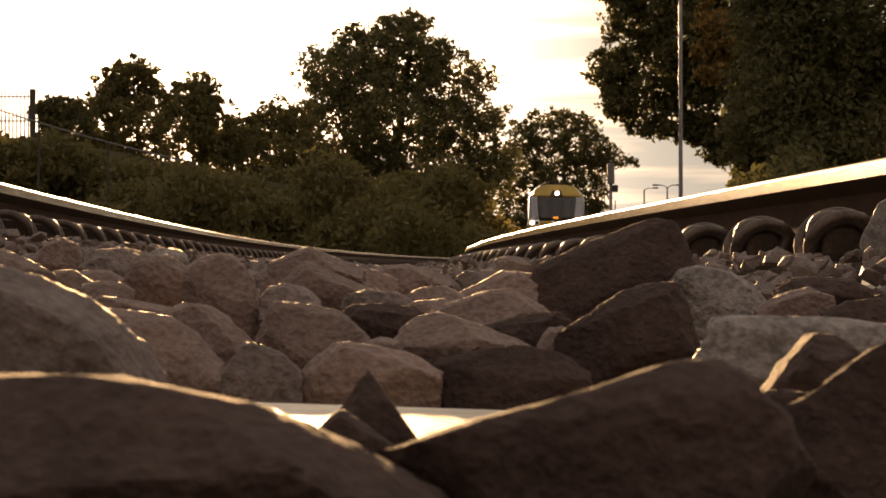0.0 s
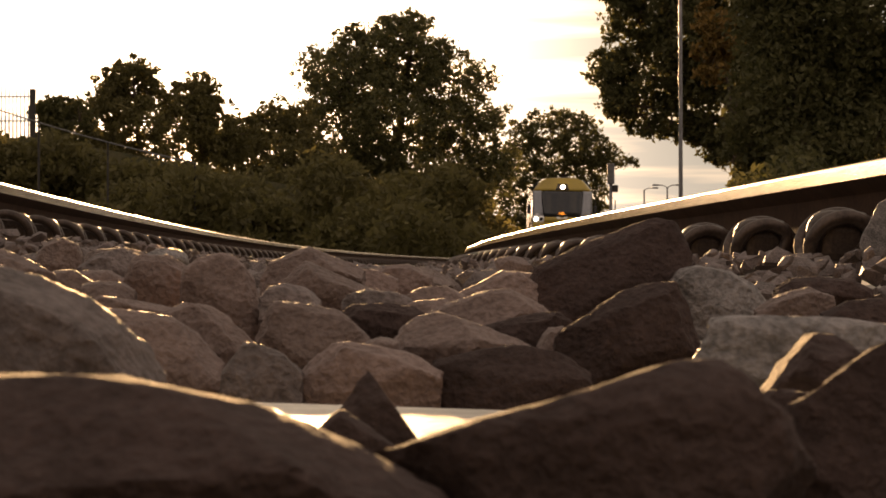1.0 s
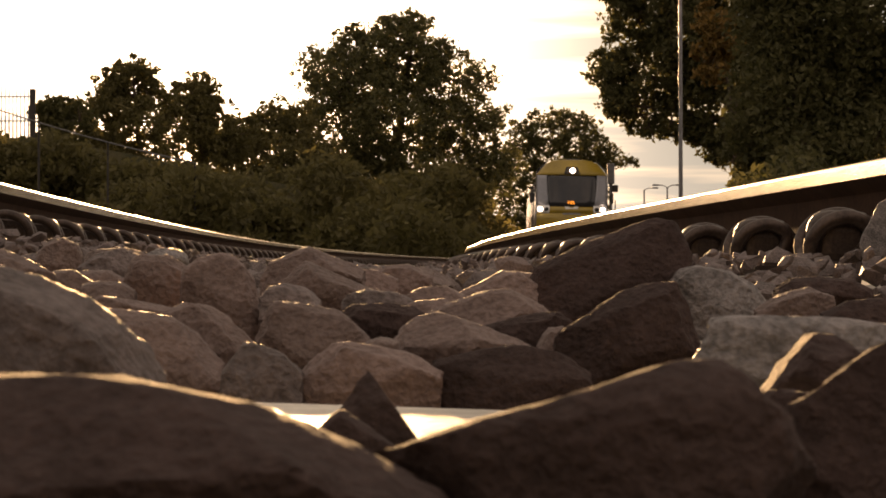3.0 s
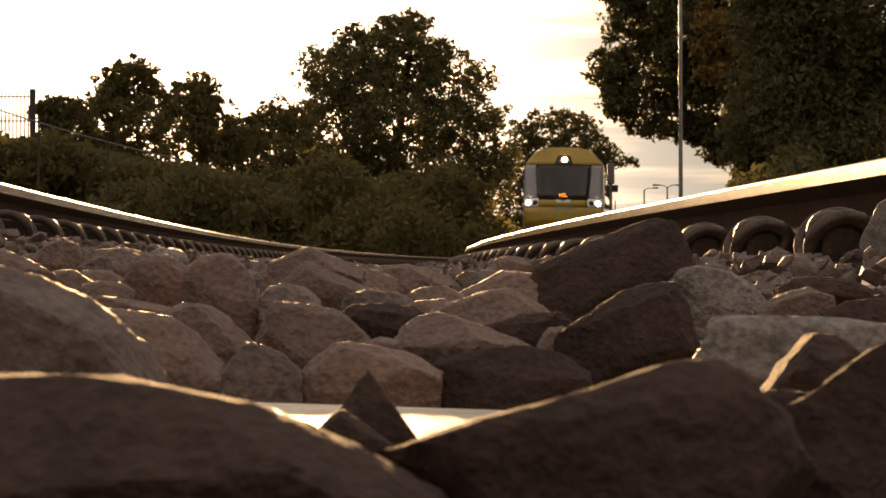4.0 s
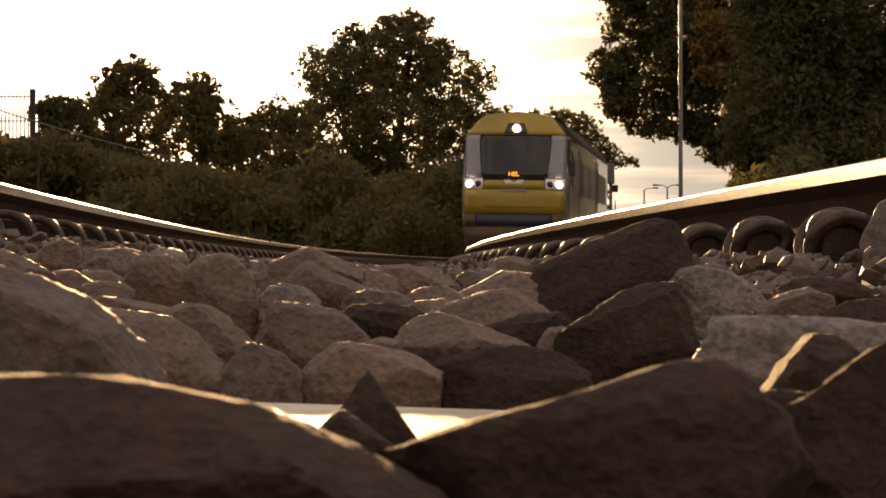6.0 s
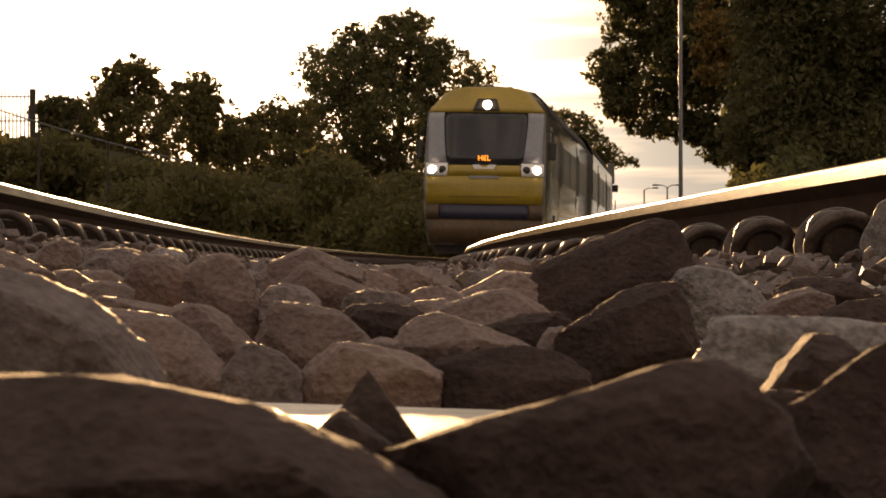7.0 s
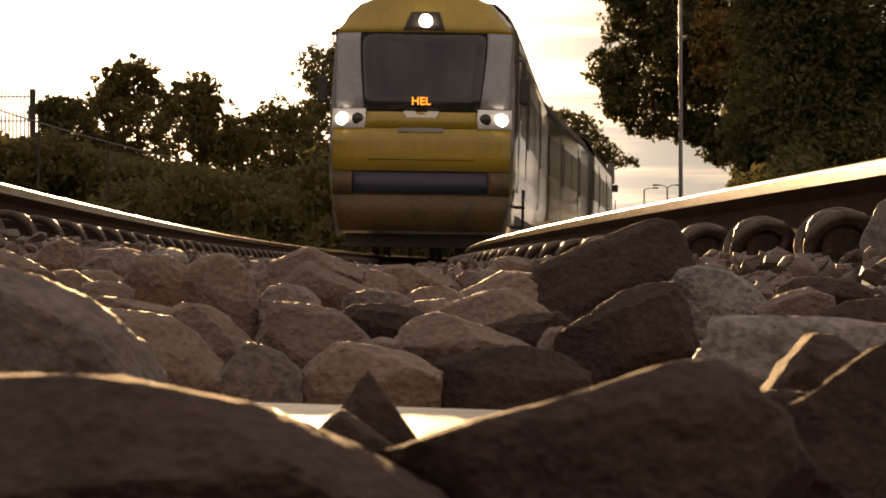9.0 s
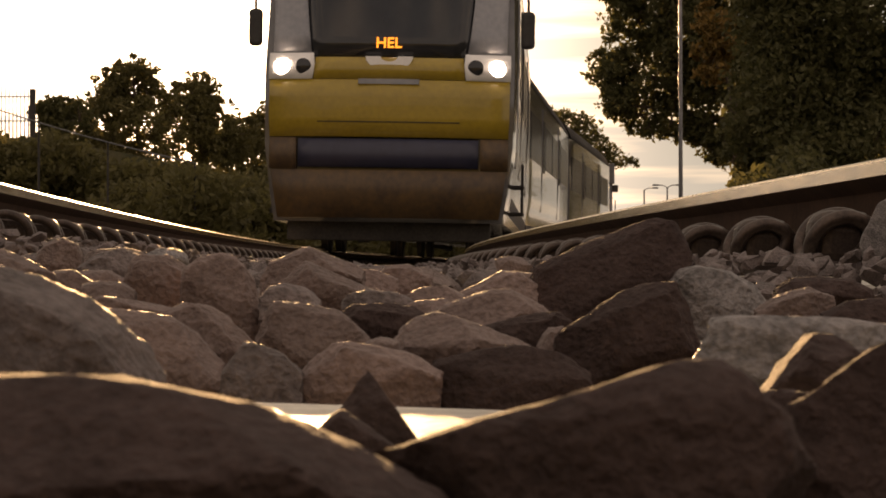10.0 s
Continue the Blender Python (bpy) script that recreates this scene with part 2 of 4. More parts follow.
# ---- ground and ballast bed ----
def ground():
    xs = [-2500, -600, -120, -40, -20, -10, -5, -2.6, 2.6, 5, 10, 20, 40, 120, 600, 2500]
    ys = [-400, -60, -20, -5, 5, 20, 40, 60, 80, 100, 120, 140, 160, 200, 260, 400, 900, 3500]
    verts = [(x + (centre(min(max(y, 0), 235)) if abs(x) < 30 else 0), y, -0.62 + (0.05 * math.sin(x * 1.7 + y) if abs(x) > 3 else 0)) for y in ys for x in xs]
    n = len(xs)
    faces = [(j * n + i, j * n + i + 1, (j + 1) * n + i + 1, (j + 1) * n + i) for j in range(len(ys) - 1) for i in range(n - 1)]
    tagged(mesh_object("ground", verts, faces, M_SOIL), "weedy dark soil beside the railway", "ground", kind="structure")


def closing_banks():
    """Earth banks added out of view to close the place round the viewpoint and block low sky."""
    for name, a, b in (("bank_south", (-60, -16), (60, -16)), ("bank_west", (-22, -16), (-22, 70)), ("bank_east", (22, -16), (22, 25))):
        a, b = Vector((*a, 0)), Vector((*b, 0))
        d = (b - a).normalized()
        side = Vector((-d.y, d.x, 0)) if name == "bank_west" else Vector((d.y, -d.x, 0))
        verts, faces, n = [], [], 5
        for k in range(25):
            p = a.lerp(b, k / 24)
            for off, z in ((-3.0, -0.62), (0.0, 3.5), (2.0, 5.5), (6.0, 6.5), (12.0, -0.62)):
                q = p + side * off
                verts.append((q.x, q.y, z + (0.5 * noise.noise(q * 0.3) if z > 0 else 0)))
        for j in range(24):
            faces += [(j * n + i, j * n + i + 1, (j + 1) * n + i + 1, (j + 1) * n + i) for i in range(n - 1)]
        tagged(mesh_object(name, verts, faces, M_SOIL), "unseen earth bank added to block low sky light", "bank", kind="structure")


def ballast_bed():
    """The heaped bed under the stones: grit surface with soft lumps."""
    across = [-2.6, -2.1, -1.75, -1.4, -1.1, -0.9, -0.72, -0.5, -0.3, -0.1, 0.1, 0.3, 0.5, 0.72, 0.9, 1.1, 1.4, 1.75, 2.1, 2.6]
    height = [-0.62, -0.35, -0.12, -0.07, -0.07, -0.075, -0.075, -0.085, -0.09, -0.095, -0.095, -0.09, -0.085, -0.075, -0.075, -0.07, -0.07, -0.12, -0.35, -0.62]
    ys = [-4 + 0.4 * k for k in range(60)] + [20 + 2.0 * k for k in range(109)]
    verts, faces = [], []
    for y in ys:
        for a, h in zip(across, height):
            p = on_track(y, a, h)
            p.z += 0.008 * noise.noise(Vector((p.x * 6, p.y * 6, 0)))
            verts.append(p)
    n = len(across)
    faces = [(j * n + i, j * n + i + 1, (j + 1) * n + i + 1, (j + 1) * n + i) for j in range(len(ys) - 1) for i in range(n - 1)]
    return tagged(mesh_object("ballast_bed", verts, faces, M_DIRT, True), "grey crushed stone ballast bed under the track", "ballast", kind="structure")


# ---- rails, sleepers, clips ----
def rail(side, label):
    """A flat-bottomed rail swept along the line; worn bright head, rusty web and foot."""
    body = [(0.0105, 0.031), (0.0095, 0.06), (0.0095, 0.1), (0.012, 0.112), (0.029, 0.124), (0.0343, 0.130)]
    right = [(0.070, 0.0), (0.070, 0.010), (0.045, 0.0165), (0.018, 0.0245)] + body
    left = [(-x, z) for x, z in reversed(right)]
    lower = left + right[:]          # web and foot, open under the head
    flank = [(0.0345, 0.1302), (0.0362, 0.1310), (0.0361, 0.142), (0.0359, 0.1515)]
    sides = flank + [(-x, z) for x, z in reversed(flank)]
    cap = [(0.0357, 0.1517), (0.0347, 0.1543), (0.0322, 0.1566), (0.0285, 0.1580), (0.020, 0.1590), (0.010, 0.1595), (0, 0.1597)]
    upper = cap + [(-x, z) for x, z in reversed(cap[:-1])]
    ys = [-4 + 0.25 * k for k in range(96)] + [20 + 1.0 * k for k in range(40)] + [60 + 2.5 * k for k in range(71)]
    tilt = math.atan(1 / 20) * (-side)
    lean = Matrix.Rotation(tilt, 2)

    def sweep(name, loop, closed, material):
        verts, faces, n = [], [], len(loop)
        for y in ys:
            for x, z in loop:
                q = lean @ Vector((x, z))
                verts.append(on_track(y, side * (GAUGE + 0.0355) + q.x, 0.0165 + q.y))
        for j in range(len(ys) - 1):
            for i in range(n if closed else n - 1):
                k = (i + 1) % n
                faces.append((j * n + i, j * n + k, (j + 1) * n + k, (j + 1) * n + i))
        faces.append(tuple(range(n)))
        faces.append(tuple(reversed([(len(ys) - 1) * n + i for i in range(n)])))
        ob = mesh_object(name, verts, faces, material)
        me = ob.data
        me.polygons.foreach_set("use_smooth", [len(p.vertices) == 4 for p in me.polygons])
        bm = bmesh.new()
        bm.from_mesh(me)
        bmesh.ops.recalc_face_normals(bm, faces=bm.faces)
        bm.to_mesh(me)
        bm.free()
        me.set_sharp_from_angle(angle=radians(35))
        return ob

    root = tagged(new("rail"), label, "rail", "running rails")
    for name, loop, m, lab in (("rail_web_and_foot", lower, M_RAIL, "rusty brown web and foot"), ("rail_head", sides, M_FLANK, "brown steel head flank"), ("running_surface", upper, M_HEAD, "polished worn running surface")):
        ob = sweep(name, loop, True, m)
        ob.parent = root
        tagged(ob, lab)
    return root


FIRST, PITCH = 0.545, 0.7205


def sleeper_bmesh():
    """A pretensioned concrete sleeper: level rail seats, dipped waist, sloping sides."""
    xs = [-1.3, -1.28, -1.02, -0.97, -0.70, -0.62, -0.45, 0.45, 0.62, 0.70, 0.97, 1.02, 1.28, 1.3]
    top = [-0.03, -0.012, -0.006, 0, 0, -0.006, -0.042, -0.042, -0.006, 0, 0, -0.006, -0.012, -0.03]
    wide = [0.085, 0.095, 0.1, 0.105, 0.105, 0.105, 0.104, 0.104, 0.105, 0.105, 0.105, 0.1, 0.095, 0.085]
    bm, rings = bmesh.new(), []
    for x, z, w in zip(xs, top, wide):
        rings.append([bm.verts.new((x, y, zz)) for y, zz in ((-w - 0.025, -0.2), (-w - 0.006, z - 0.022), (-w + 0.008, z), (w - 0.008, z), (w + 0.006, z - 0.022), (w + 0.025, -0.2))])
    for a, b in zip(rings, rings[1:]):
        for k in range(6):
            bm.faces.new((a[k], a[(k + 1) % 6], b[(k + 1) % 6], b[k]))
    bm.faces.new(rings[0])
    bm.faces.new(list(reversed(rings[-1])))
    bmesh.ops.recalc_face_normals(bm, faces=bm.faces)
    return bm


def clip_thing():
    """A sprung steel rail clip with its cast shoulder and nylon insulator; x points away from the rail."""
    s = 0.92
    path = [(0.012, 0.0, 0.028), (0.003, -0.035, 0.036), (0.004, -0.052, 0.058), (0.026, -0.056, 0.084), (0.062, -0.056, 0.093), (0.098, -0.055, 0.080), (0.117, -0.048, 0.052), (0.115, -0.03, 0.027),
            (0.115, 0.03, 0.027), (0.117, 0.048, 0.050), (0.098, 0.056, 0.077), (0.062, 0.056, 0.087), (0.032, 0.05, 0.070), (0.040, 0.046, 0.040), (0.060, 0.03, 0.027), (0.060, -0.04, 0.027)]
    bm = tube(smooth_path([(x * s, y * s, z * s) for x, y, z in path], 4), 0.0105, 10)
    root = tagged(thing("rail_clip", bm, M_CLIP, True), "dark sprung steel clip holding the rail foot", "rail clip", "rail clips")
    sh = box(0.046, 0.112, -0.032, 0.04, -0.02, 0.022, 0.006)
    box(0.012, 0.110, -0.026, 0.040, 0.0, 0.090, 0.030, sh, 4)
    part("shoulder", sh, M_CLIP, root, "cast iron shoulder")
    part("insulator", box(0.0, 0.046, -0.04, 0.04, 0.012, 0.021, 0.003), M_PAD, root, "dull nylon insulator")
    return root


def track():
    rail(-1, "long running rail curving away, sunlit polished head, rusty web")
    rail(1, "long running rail beside stones, golden worn head, rusty foot")
    proto = tagged(thing("sleeper", sleeper_bmesh(), M_CONC), "pale concrete sleeper half buried in ballast", "sleeper", "track sleepers")
    for side in (-1, 1):
        part("rail_pad", box(side * 0.8355 - 0.075, side * 0.8355 + 0.075, -0.085, 0.085, -0.006, 0.0150, 0.002), M_RUBBER, proto, "black rubber rail pad")
    proto.matrix_basis = track_pose(FIRST - 6 * PITCH)
    clip = clip_thing()
    clip_done = False
    for k in range(-5, 56):
        y = FIRST + PITCH * k
        copy_thing(proto, track_pose(y))
        for side in (-1, 1):
            for inside in (1, -1):
                if inside < 0 and k > 24:
                    continue
                across = side * (GAUGE + 0.0355 - inside * 0.067)
                turn = math.pi if side * inside > 0 else 0.0
                m = track_pose(y, across, 0.0, turn)
                if not clip_done:
                    clip.matrix_basis, clip_done = m, True
                else:
                    copy_thing(clip, m)
    # the rest of the track, too far off to tell the pieces apart
    verts, faces = [], []
    src = proto.data
    for k in range(56, 300):
        m = track_pose(FIRST + PITCH * k)
        base = len(verts)
        verts += [m @ v.co for v in src.vertices]
        faces += [[base + i for i in p.vertices] for p in src.polygons]
    tagged(mesh_object("far_sleepers", verts, faces, M_CONC), "pale concrete sleepers along the distant track", "sleepers", kind="stuff")
    verts, faces = [], []
    src = clip.data
    for k in range(56, 120):
        for side in (-1, 1):
            m = track_pose(FIRST + PITCH * k, side * (GAUGE + 0.0355 - 0.067), 0.0, math.pi if side > 0 else 0.0)
            base = len(verts)
            verts += [m @ v.co for v in src.vertices]
            faces += [[base + i for i in p.vertices] for p in src.polygons]
    tagged(mesh_object("far_rail_clips", verts, faces, M_CLIP, True), "dark steel clips along the distant rails", "rail clips", kind="stuff")


# ---- stones ----
def rock_bmesh(w, l, h, seed, chips=10, fine=4, rough=0.03, square=2.3, skew=0.0, taper=0.0, splits=()):
    """A broken stone: a rounded lump split off along many planes, its faces slightly uneven."""
    rnd = random.Random(seed)
    bm = bmesh.new()
    bmesh.ops.create_icosphere(bm, subdivisions=fine, radius=1.0)
    cuts = []
    for _ in range(chips):
        nrm = Vector((rnd.gauss(0, 1), rnd.gauss(0, 1), rnd.gauss(0, 1))).normalized()
        cuts.append((nrm, rnd.uniform(0.60, 0.92) if not splits else rnd.uniform(0.86, 1.1)))
    for ang, d in splits:
        for back in (0.0, 0.4):
            nrm = Vector((math.cos(radians(ang)), back, math.sin(radians(ang))))
            cuts.append((nrm.normalized(), (d - 0.62 * back) / nrm.length))
    off = Vector((seed * 1.37, seed * 0.71, 0))
    pts = []
    for v in bm.verts:
        p = v.co.copy()
        p /= (abs(p.x) ** square + abs(p.y) ** square + abs(p.z) ** square) ** (1 / square)
        for nrm, d in cuts:
            over = p.dot(nrm) - d
            if over > 0:
                p -= nrm * over
        pts.append(p)
    lo = [-1.0] * 3 if splits else [min(p[i] for p in pts) for i in range(3)]
    hi = [1.0] * 3 if splits else [max(p[i] for p in pts) for i in range(3)]
    for v, p in zip(bm.verts, pts):
        q = [(p[i] - lo[i]) / (hi[i] - lo[i]) - 0.5 for i in range(3)]
        n1 = noise.noise(p * 1.5 + off) + 0.45 * noise.noise(p * 4.5 + off) + 0.34 * noise.noise(p * 12 + off) + ((0.20 * noise.noise(p * 27 + off) + 0.1 * noise.noise(p * 60 + off)) if fine > 3 else 0)
        k = 1 + n1 * rough * 1.6
        wide = (1 - taper * (q[2] + 0.5)) * k
        v.co = Vector((q[0] * wide * w + skew * q[2] * w, q[1] * wide * l, q[2] * k * h))
    return bm


def chip_bmesh(l, h, seed):
    """A small angular stone one unit wide: hull of scattered corners."""
    rnd = random.Random(seed)
    bm = bmesh.new()
    for _ in range(17):
        v = Vector((rnd.gauss(0, 1), rnd.gauss(0, 1), rnd.gauss(0, 1))).normalized()
        k = max(abs(v.x), abs(v.y), abs(v.z))
        v *= (0.5 + 0.5 / k) * rnd.uniform(0.8, 1.0) * 0.5
        bm.verts.new((v.x, v.y * l, v.z * h))
    res = bmesh.ops.convex_hull(bm, input=list(bm.verts))
    junk = [g for g in set(res["geom_interior"]) | set(res["geom_unused"]) if isinstance(g, bmesh.types.BMVert) and g.is_valid]
    if junk:
        bmesh.ops.delete(bm, geom=junk, context="VERTS")
    return bm


def stone(x, y, z, w, l, h, lean=0.0, seed=1, skew=0.0, taper=0.0, square=2.3, chips=10, fine=4, splits=(), grey=False, dark=False, label="grey-brown broken ballast stone with sharp edges"):
    """One loose stone; z is its lowest point."""
    bm = rock_bmesh(w, l, h, seed, chips, fine, 0.03, square, skew, taper, splits)
    bmesh.ops.transform(bm, matrix=pose(0, 0, 0, 0, lean), verts=bm.verts)
    low = min(v.co.z for v in bm.verts)
    ob = thing("ballast_stone", bm, M_PALE if grey else M_SHADESTONE if dark else M_STONE, True)
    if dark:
        label = "large brown ballast stone, shade put into its colour, sunlit rim"
    if grey:
        label = "pale grey broken ballast stone, rough faces"
    ob.data.set_sharp_from_angle(angle=radians(24))
    ob.matrix_basis = pose(x, y, z - low)
    return tagged(ob, label, "stone", "loose ballast stones")


def facet_bmesh(w, l, h, seed, splits, fine=5, crest=(-0.22, 0.42)):
    """A quarried stone: a block split along steep planes, with a narrow crest, a leaning face and uneven broken surfaces."""
    rnd = random.Random(seed)
    planes = []
    for ang, d in splits:
        c, s = math.cos(radians(ang)), math.sin(radians(ang))
        for lean, at in ((0.0, 0.0), (0.65, crest[1] + rnd.uniform(-0.15, 0.15)), (-0.34, crest[0] + rnd.uniform(-0.25, 0.15))):
            n = Vector((c, lean, s))
            planes.append((n, d + lean * at))
    for _ in range(4):
        n = Vector((rnd.gauss(0, 0.45), -1.0, rnd.gauss(0.1, 0.4)))
        planes.append((n, rnd.uniform(0.72, 0.98) * n.length))
    off = Vector((seed * 1.37, seed * 0.71, 0))
    bm = bmesh.new()
    bmesh.ops.create_icosphere(bm, subdivisions=fine, radius=1.0)
    for v in bm.verts:
        p = v.co.copy()
        p /= (abs(p.x) ** 7 + abs(p.y) ** 7 + abs(p.z) ** 7) ** (1 / 7)
        k = min([1.0] + [d / n.dot(p) for n, d in planes if n.dot(p) > 0.02])
        p *= max(k, 0.1)
        q = p + off
        k = 1 + 0.040 * noise.noise(q * 2.1) + 0.030 * noise.noise(q * 5.0) + 0.018 * noise.noise(q * 12) + 0.010 * noise.noise(q * 28) + 0.006 * noise.noise(q * 60)
        # shallow broken ledges
        k -= 0.022 * max(0.0, noise.noise(q * 3.3 + Vector((9, 0, 0))) - 0.12) * 3
        v.co = Vector((p.x * w, p.y * l, p.z * h)) * 0.5 * k
    return bm


def facet_stone(x, y, z, w, l, h, seed, splits, material=None, crest=(-0.22, 0.42)):
    """One broken stone; z is its lowest point."""
    ob = thing("ballast_stone", facet_bmesh(w, l, h, seed, splits, 5 if w * h > 0.0003 else 4, crest), material or M_STONE, True)
    ob.data.set_sharp_from_angle(angle=radians(28))
    ob.matrix_basis = pose(x, y, z + h / 2)
    label = "pale grey broken ballast stone, rough faces" if material is M_PALE else "dull grey broken ballast stone, mottled faces" if material is M_GREYSTONE else "reddish-brown angular ballast stone, shaded face put into its colour" if material is M_SHADESTONE else "grey-brown broken ballast stone with sunlit crest"
    return tagged(ob, label, "stone", "loose ballast stones")


def near_stones():
    """Stones that lie one by one about the foot of the view."""
    facet_stone(-0.0303, 0.312, -0.0420, 0.0611, 0.0450, 0.0187, 141, ((132, 1.23), (91, 1.01), (70, 0.85), (54, 0.75), (41, 0.70), (33, 0.69), (28, 0.72)), M_SHADESTONE, (-0.3, 0.3))
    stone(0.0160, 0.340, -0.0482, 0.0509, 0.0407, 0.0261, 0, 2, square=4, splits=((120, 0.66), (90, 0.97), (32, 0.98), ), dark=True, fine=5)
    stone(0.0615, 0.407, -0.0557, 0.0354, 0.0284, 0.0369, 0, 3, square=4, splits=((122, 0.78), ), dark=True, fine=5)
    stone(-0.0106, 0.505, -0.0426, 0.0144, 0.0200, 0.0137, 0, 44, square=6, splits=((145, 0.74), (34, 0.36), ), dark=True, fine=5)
    facet_stone(-0.0139, 0.470, -0.0412, 0.0135, 0.0120, 0.0072, 142, ((146, 0.77), (146, 0.77), (40, 0.45), (35, 0.43)), M_SHADESTONE, (-0.3, 0.3))
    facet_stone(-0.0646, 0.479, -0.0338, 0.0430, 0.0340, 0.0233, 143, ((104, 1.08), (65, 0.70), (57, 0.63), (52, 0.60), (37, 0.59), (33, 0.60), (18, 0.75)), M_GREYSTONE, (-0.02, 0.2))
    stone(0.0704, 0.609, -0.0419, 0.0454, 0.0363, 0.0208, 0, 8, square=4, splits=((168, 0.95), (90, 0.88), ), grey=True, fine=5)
    facet_stone(0.0611, 0.500, -0.0366, 0.0184, 0.0280, 0.0136, 140, ((152, 0.67), (148, 0.66), (80, 0.96), (48, 0.88)), M_SHADESTONE, (-0.42, 0.45))
    stone(-0.0381, 1.487, -0.0305, 0.0328, 0.0262, 0.0178, 0, 27)
    stone(-0.0122, 1.507, -0.0307, 0.0360, 0.0288, 0.0186, 0, 28)
    stone(0.0311, 1.457, -0.0328, 0.0350, 0.0278, 0.0188, -8, 30)
    stone(-0.1727, 1.608, -0.0201, 0.0387, 0.0310, 0.0180, 0, 33)
    stone(-0.1735, 1.906, -0.0180, 0.0309, 0.0247, 0.0179, 0, 34, grey=True)
    stone(-0.2134, 1.507, -0.0224, 0.0333, 0.0266, 0.0171, 3, 35)
    stone(0.5740, 3.913, -0.0094, 0.0864, 0.0500, 0.0936, 0, 36, square=4, splits=((150, 0.72), (118, 0.78), ), grey=True)
    stone(0.0466, 2.005, -0.0220, 0.0251, 0.0201, 0.0170, 0, 43)
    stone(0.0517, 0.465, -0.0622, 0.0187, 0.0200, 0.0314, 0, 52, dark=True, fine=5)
    facet_stone(-0.0422, 0.715, -0.0499, 0.0190, 0.0180, 0.0202, 101, ((143, 0.96), (99, 1.01), (72, 0.85), (46, 0.87)), M_GREYSTONE)
    facet_stone(-0.0171, 0.722, -0.0510, 0.0336, 0.0208, 0.0215, 102, ((147, 0.98), (140, 0.98), (106, 1.02), (72, 0.85), (69, 0.85), (45, 0.90)))
    facet_stone(0.0165, 0.730, -0.0519, 0.0373, 0.0231, 0.0212, 103, ((119, 1.02), (109, 0.95), (104, 0.94), (74, 0.95), (43, 0.98)), M_SHADESTONE)
    facet_stone(-0.0153, 0.752, -0.0401, 0.0094, 0.0180, 0.0109, 104, ((125, 1.03), (105, 0.92), (81, 0.96)))
    facet_stone(-0.0739, 0.775, -0.0462, 0.0365, 0.0226, 0.0238, 105, ((105, 1.13), (83, 0.89), (77, 0.85), (45, 0.76), (30, 0.76)))
    facet_stone(-0.0619, 0.800, -0.0437, 0.0257, 0.0180, 0.0224, 106, ((126, 1.12), (117, 1.08), (80, 0.88), (54, 0.78), (41, 0.76)))
    facet_stone(-0.0340, 0.795, -0.0428, 0.0301, 0.0187, 0.0219, 107, ((163, 0.96), (156, 1.00), (83, 0.90), (73, 0.86), (40, 0.84)))
    facet_stone(0.0065, 0.770, -0.0442, 0.0375, 0.0233, 0.0210, 108, ((163, 1.03), (134, 1.09), (113, 1.07), (60, 0.64), (54, 0.63), (45, 0.68)))
    facet_stone(-0.0148, 0.820, -0.0393, 0.0254, 0.0180, 0.0176, 109, ((140, 1.16), (93, 0.97), (74, 0.95), (43, 0.99)), M_SHADESTONE)
    facet_stone(-0.0168, 0.880, -0.0344, 0.0242, 0.0180, 0.0159, 110, ((151, 1.13), (108, 1.03), (80, 0.90), (57, 0.87), (38, 0.89)), M_GREYSTONE)
    facet_stone(-0.0038, 0.865, -0.0325, 0.0153, 0.0180, 0.0116, 111, ((132, 1.04), (98, 0.88), (46, 1.06)))
    facet_stone(0.0160, 0.850, -0.0401, 0.0395, 0.0245, 0.0219, 112, ((129, 0.94), (121, 0.91), (95, 0.97), (47, 0.82), (30, 0.80)))
    facet_stone(0.0242, 0.815, -0.0412, 0.0292, 0.0181, 0.0172, 113, ((112, 0.86), (95, 0.93), (39, 0.97)), M_SHADESTONE)
    facet_stone(0.0289, 0.800, -0.0430, 0.0089, 0.0180, 0.0154, 114, ((137, 0.95), (117, 0.94), (94, 0.93), (43, 1.11)))
    facet_stone(0.0462, 0.767, -0.0459, 0.0362, 0.0225, 0.0301, 115, ((137, 0.78), (127, 0.70), (112, 0.79), (91, 0.97), (24, 1.02), (13, 0.96)), M_SHADESTONE)
    facet_stone(0.0550, 1.010, -0.0373, 0.0541, 0.0335, 0.0413, 116, ((159, 0.92), (121, 0.66), (119, 0.65), (109, 0.75), (80, 1.07), (24, 1.12), (9, 1.01)), M_SHADESTONE)
    facet_stone(0.0901, 0.990, -0.0356, 0.0333, 0.0206, 0.0241, 117, ((155, 1.13), (109, 1.09), (77, 0.84), (54, 0.76), (28, 0.77)), M_PALE)
    facet_stone(-0.0880, 0.950, -0.0335, 0.0231, 0.0180, 0.0251, 118, ((161, 1.00), (118, 1.13), (91, 0.98), (59, 0.98), (17, 0.96)))
    facet_stone(-0.0663, 0.925, -0.0417, 0.0253, 0.0180, 0.0339, 119, ((123, 1.10), (98, 0.99), (78, 0.95), (48, 0.87), (23, 0.86)))
    facet_stone(-0.0456, 0.915, -0.0333, 0.0182, 0.0180, 0.0163, 120, ((134, 1.07), (101, 0.97), (76, 0.93), (43, 0.97)), M_GREYSTONE)
    facet_stone(-0.0368, 0.955, -0.0315, 0.0307, 0.0190, 0.0214, 121, ((145, 0.91), (139, 0.94), (58, 0.63)))
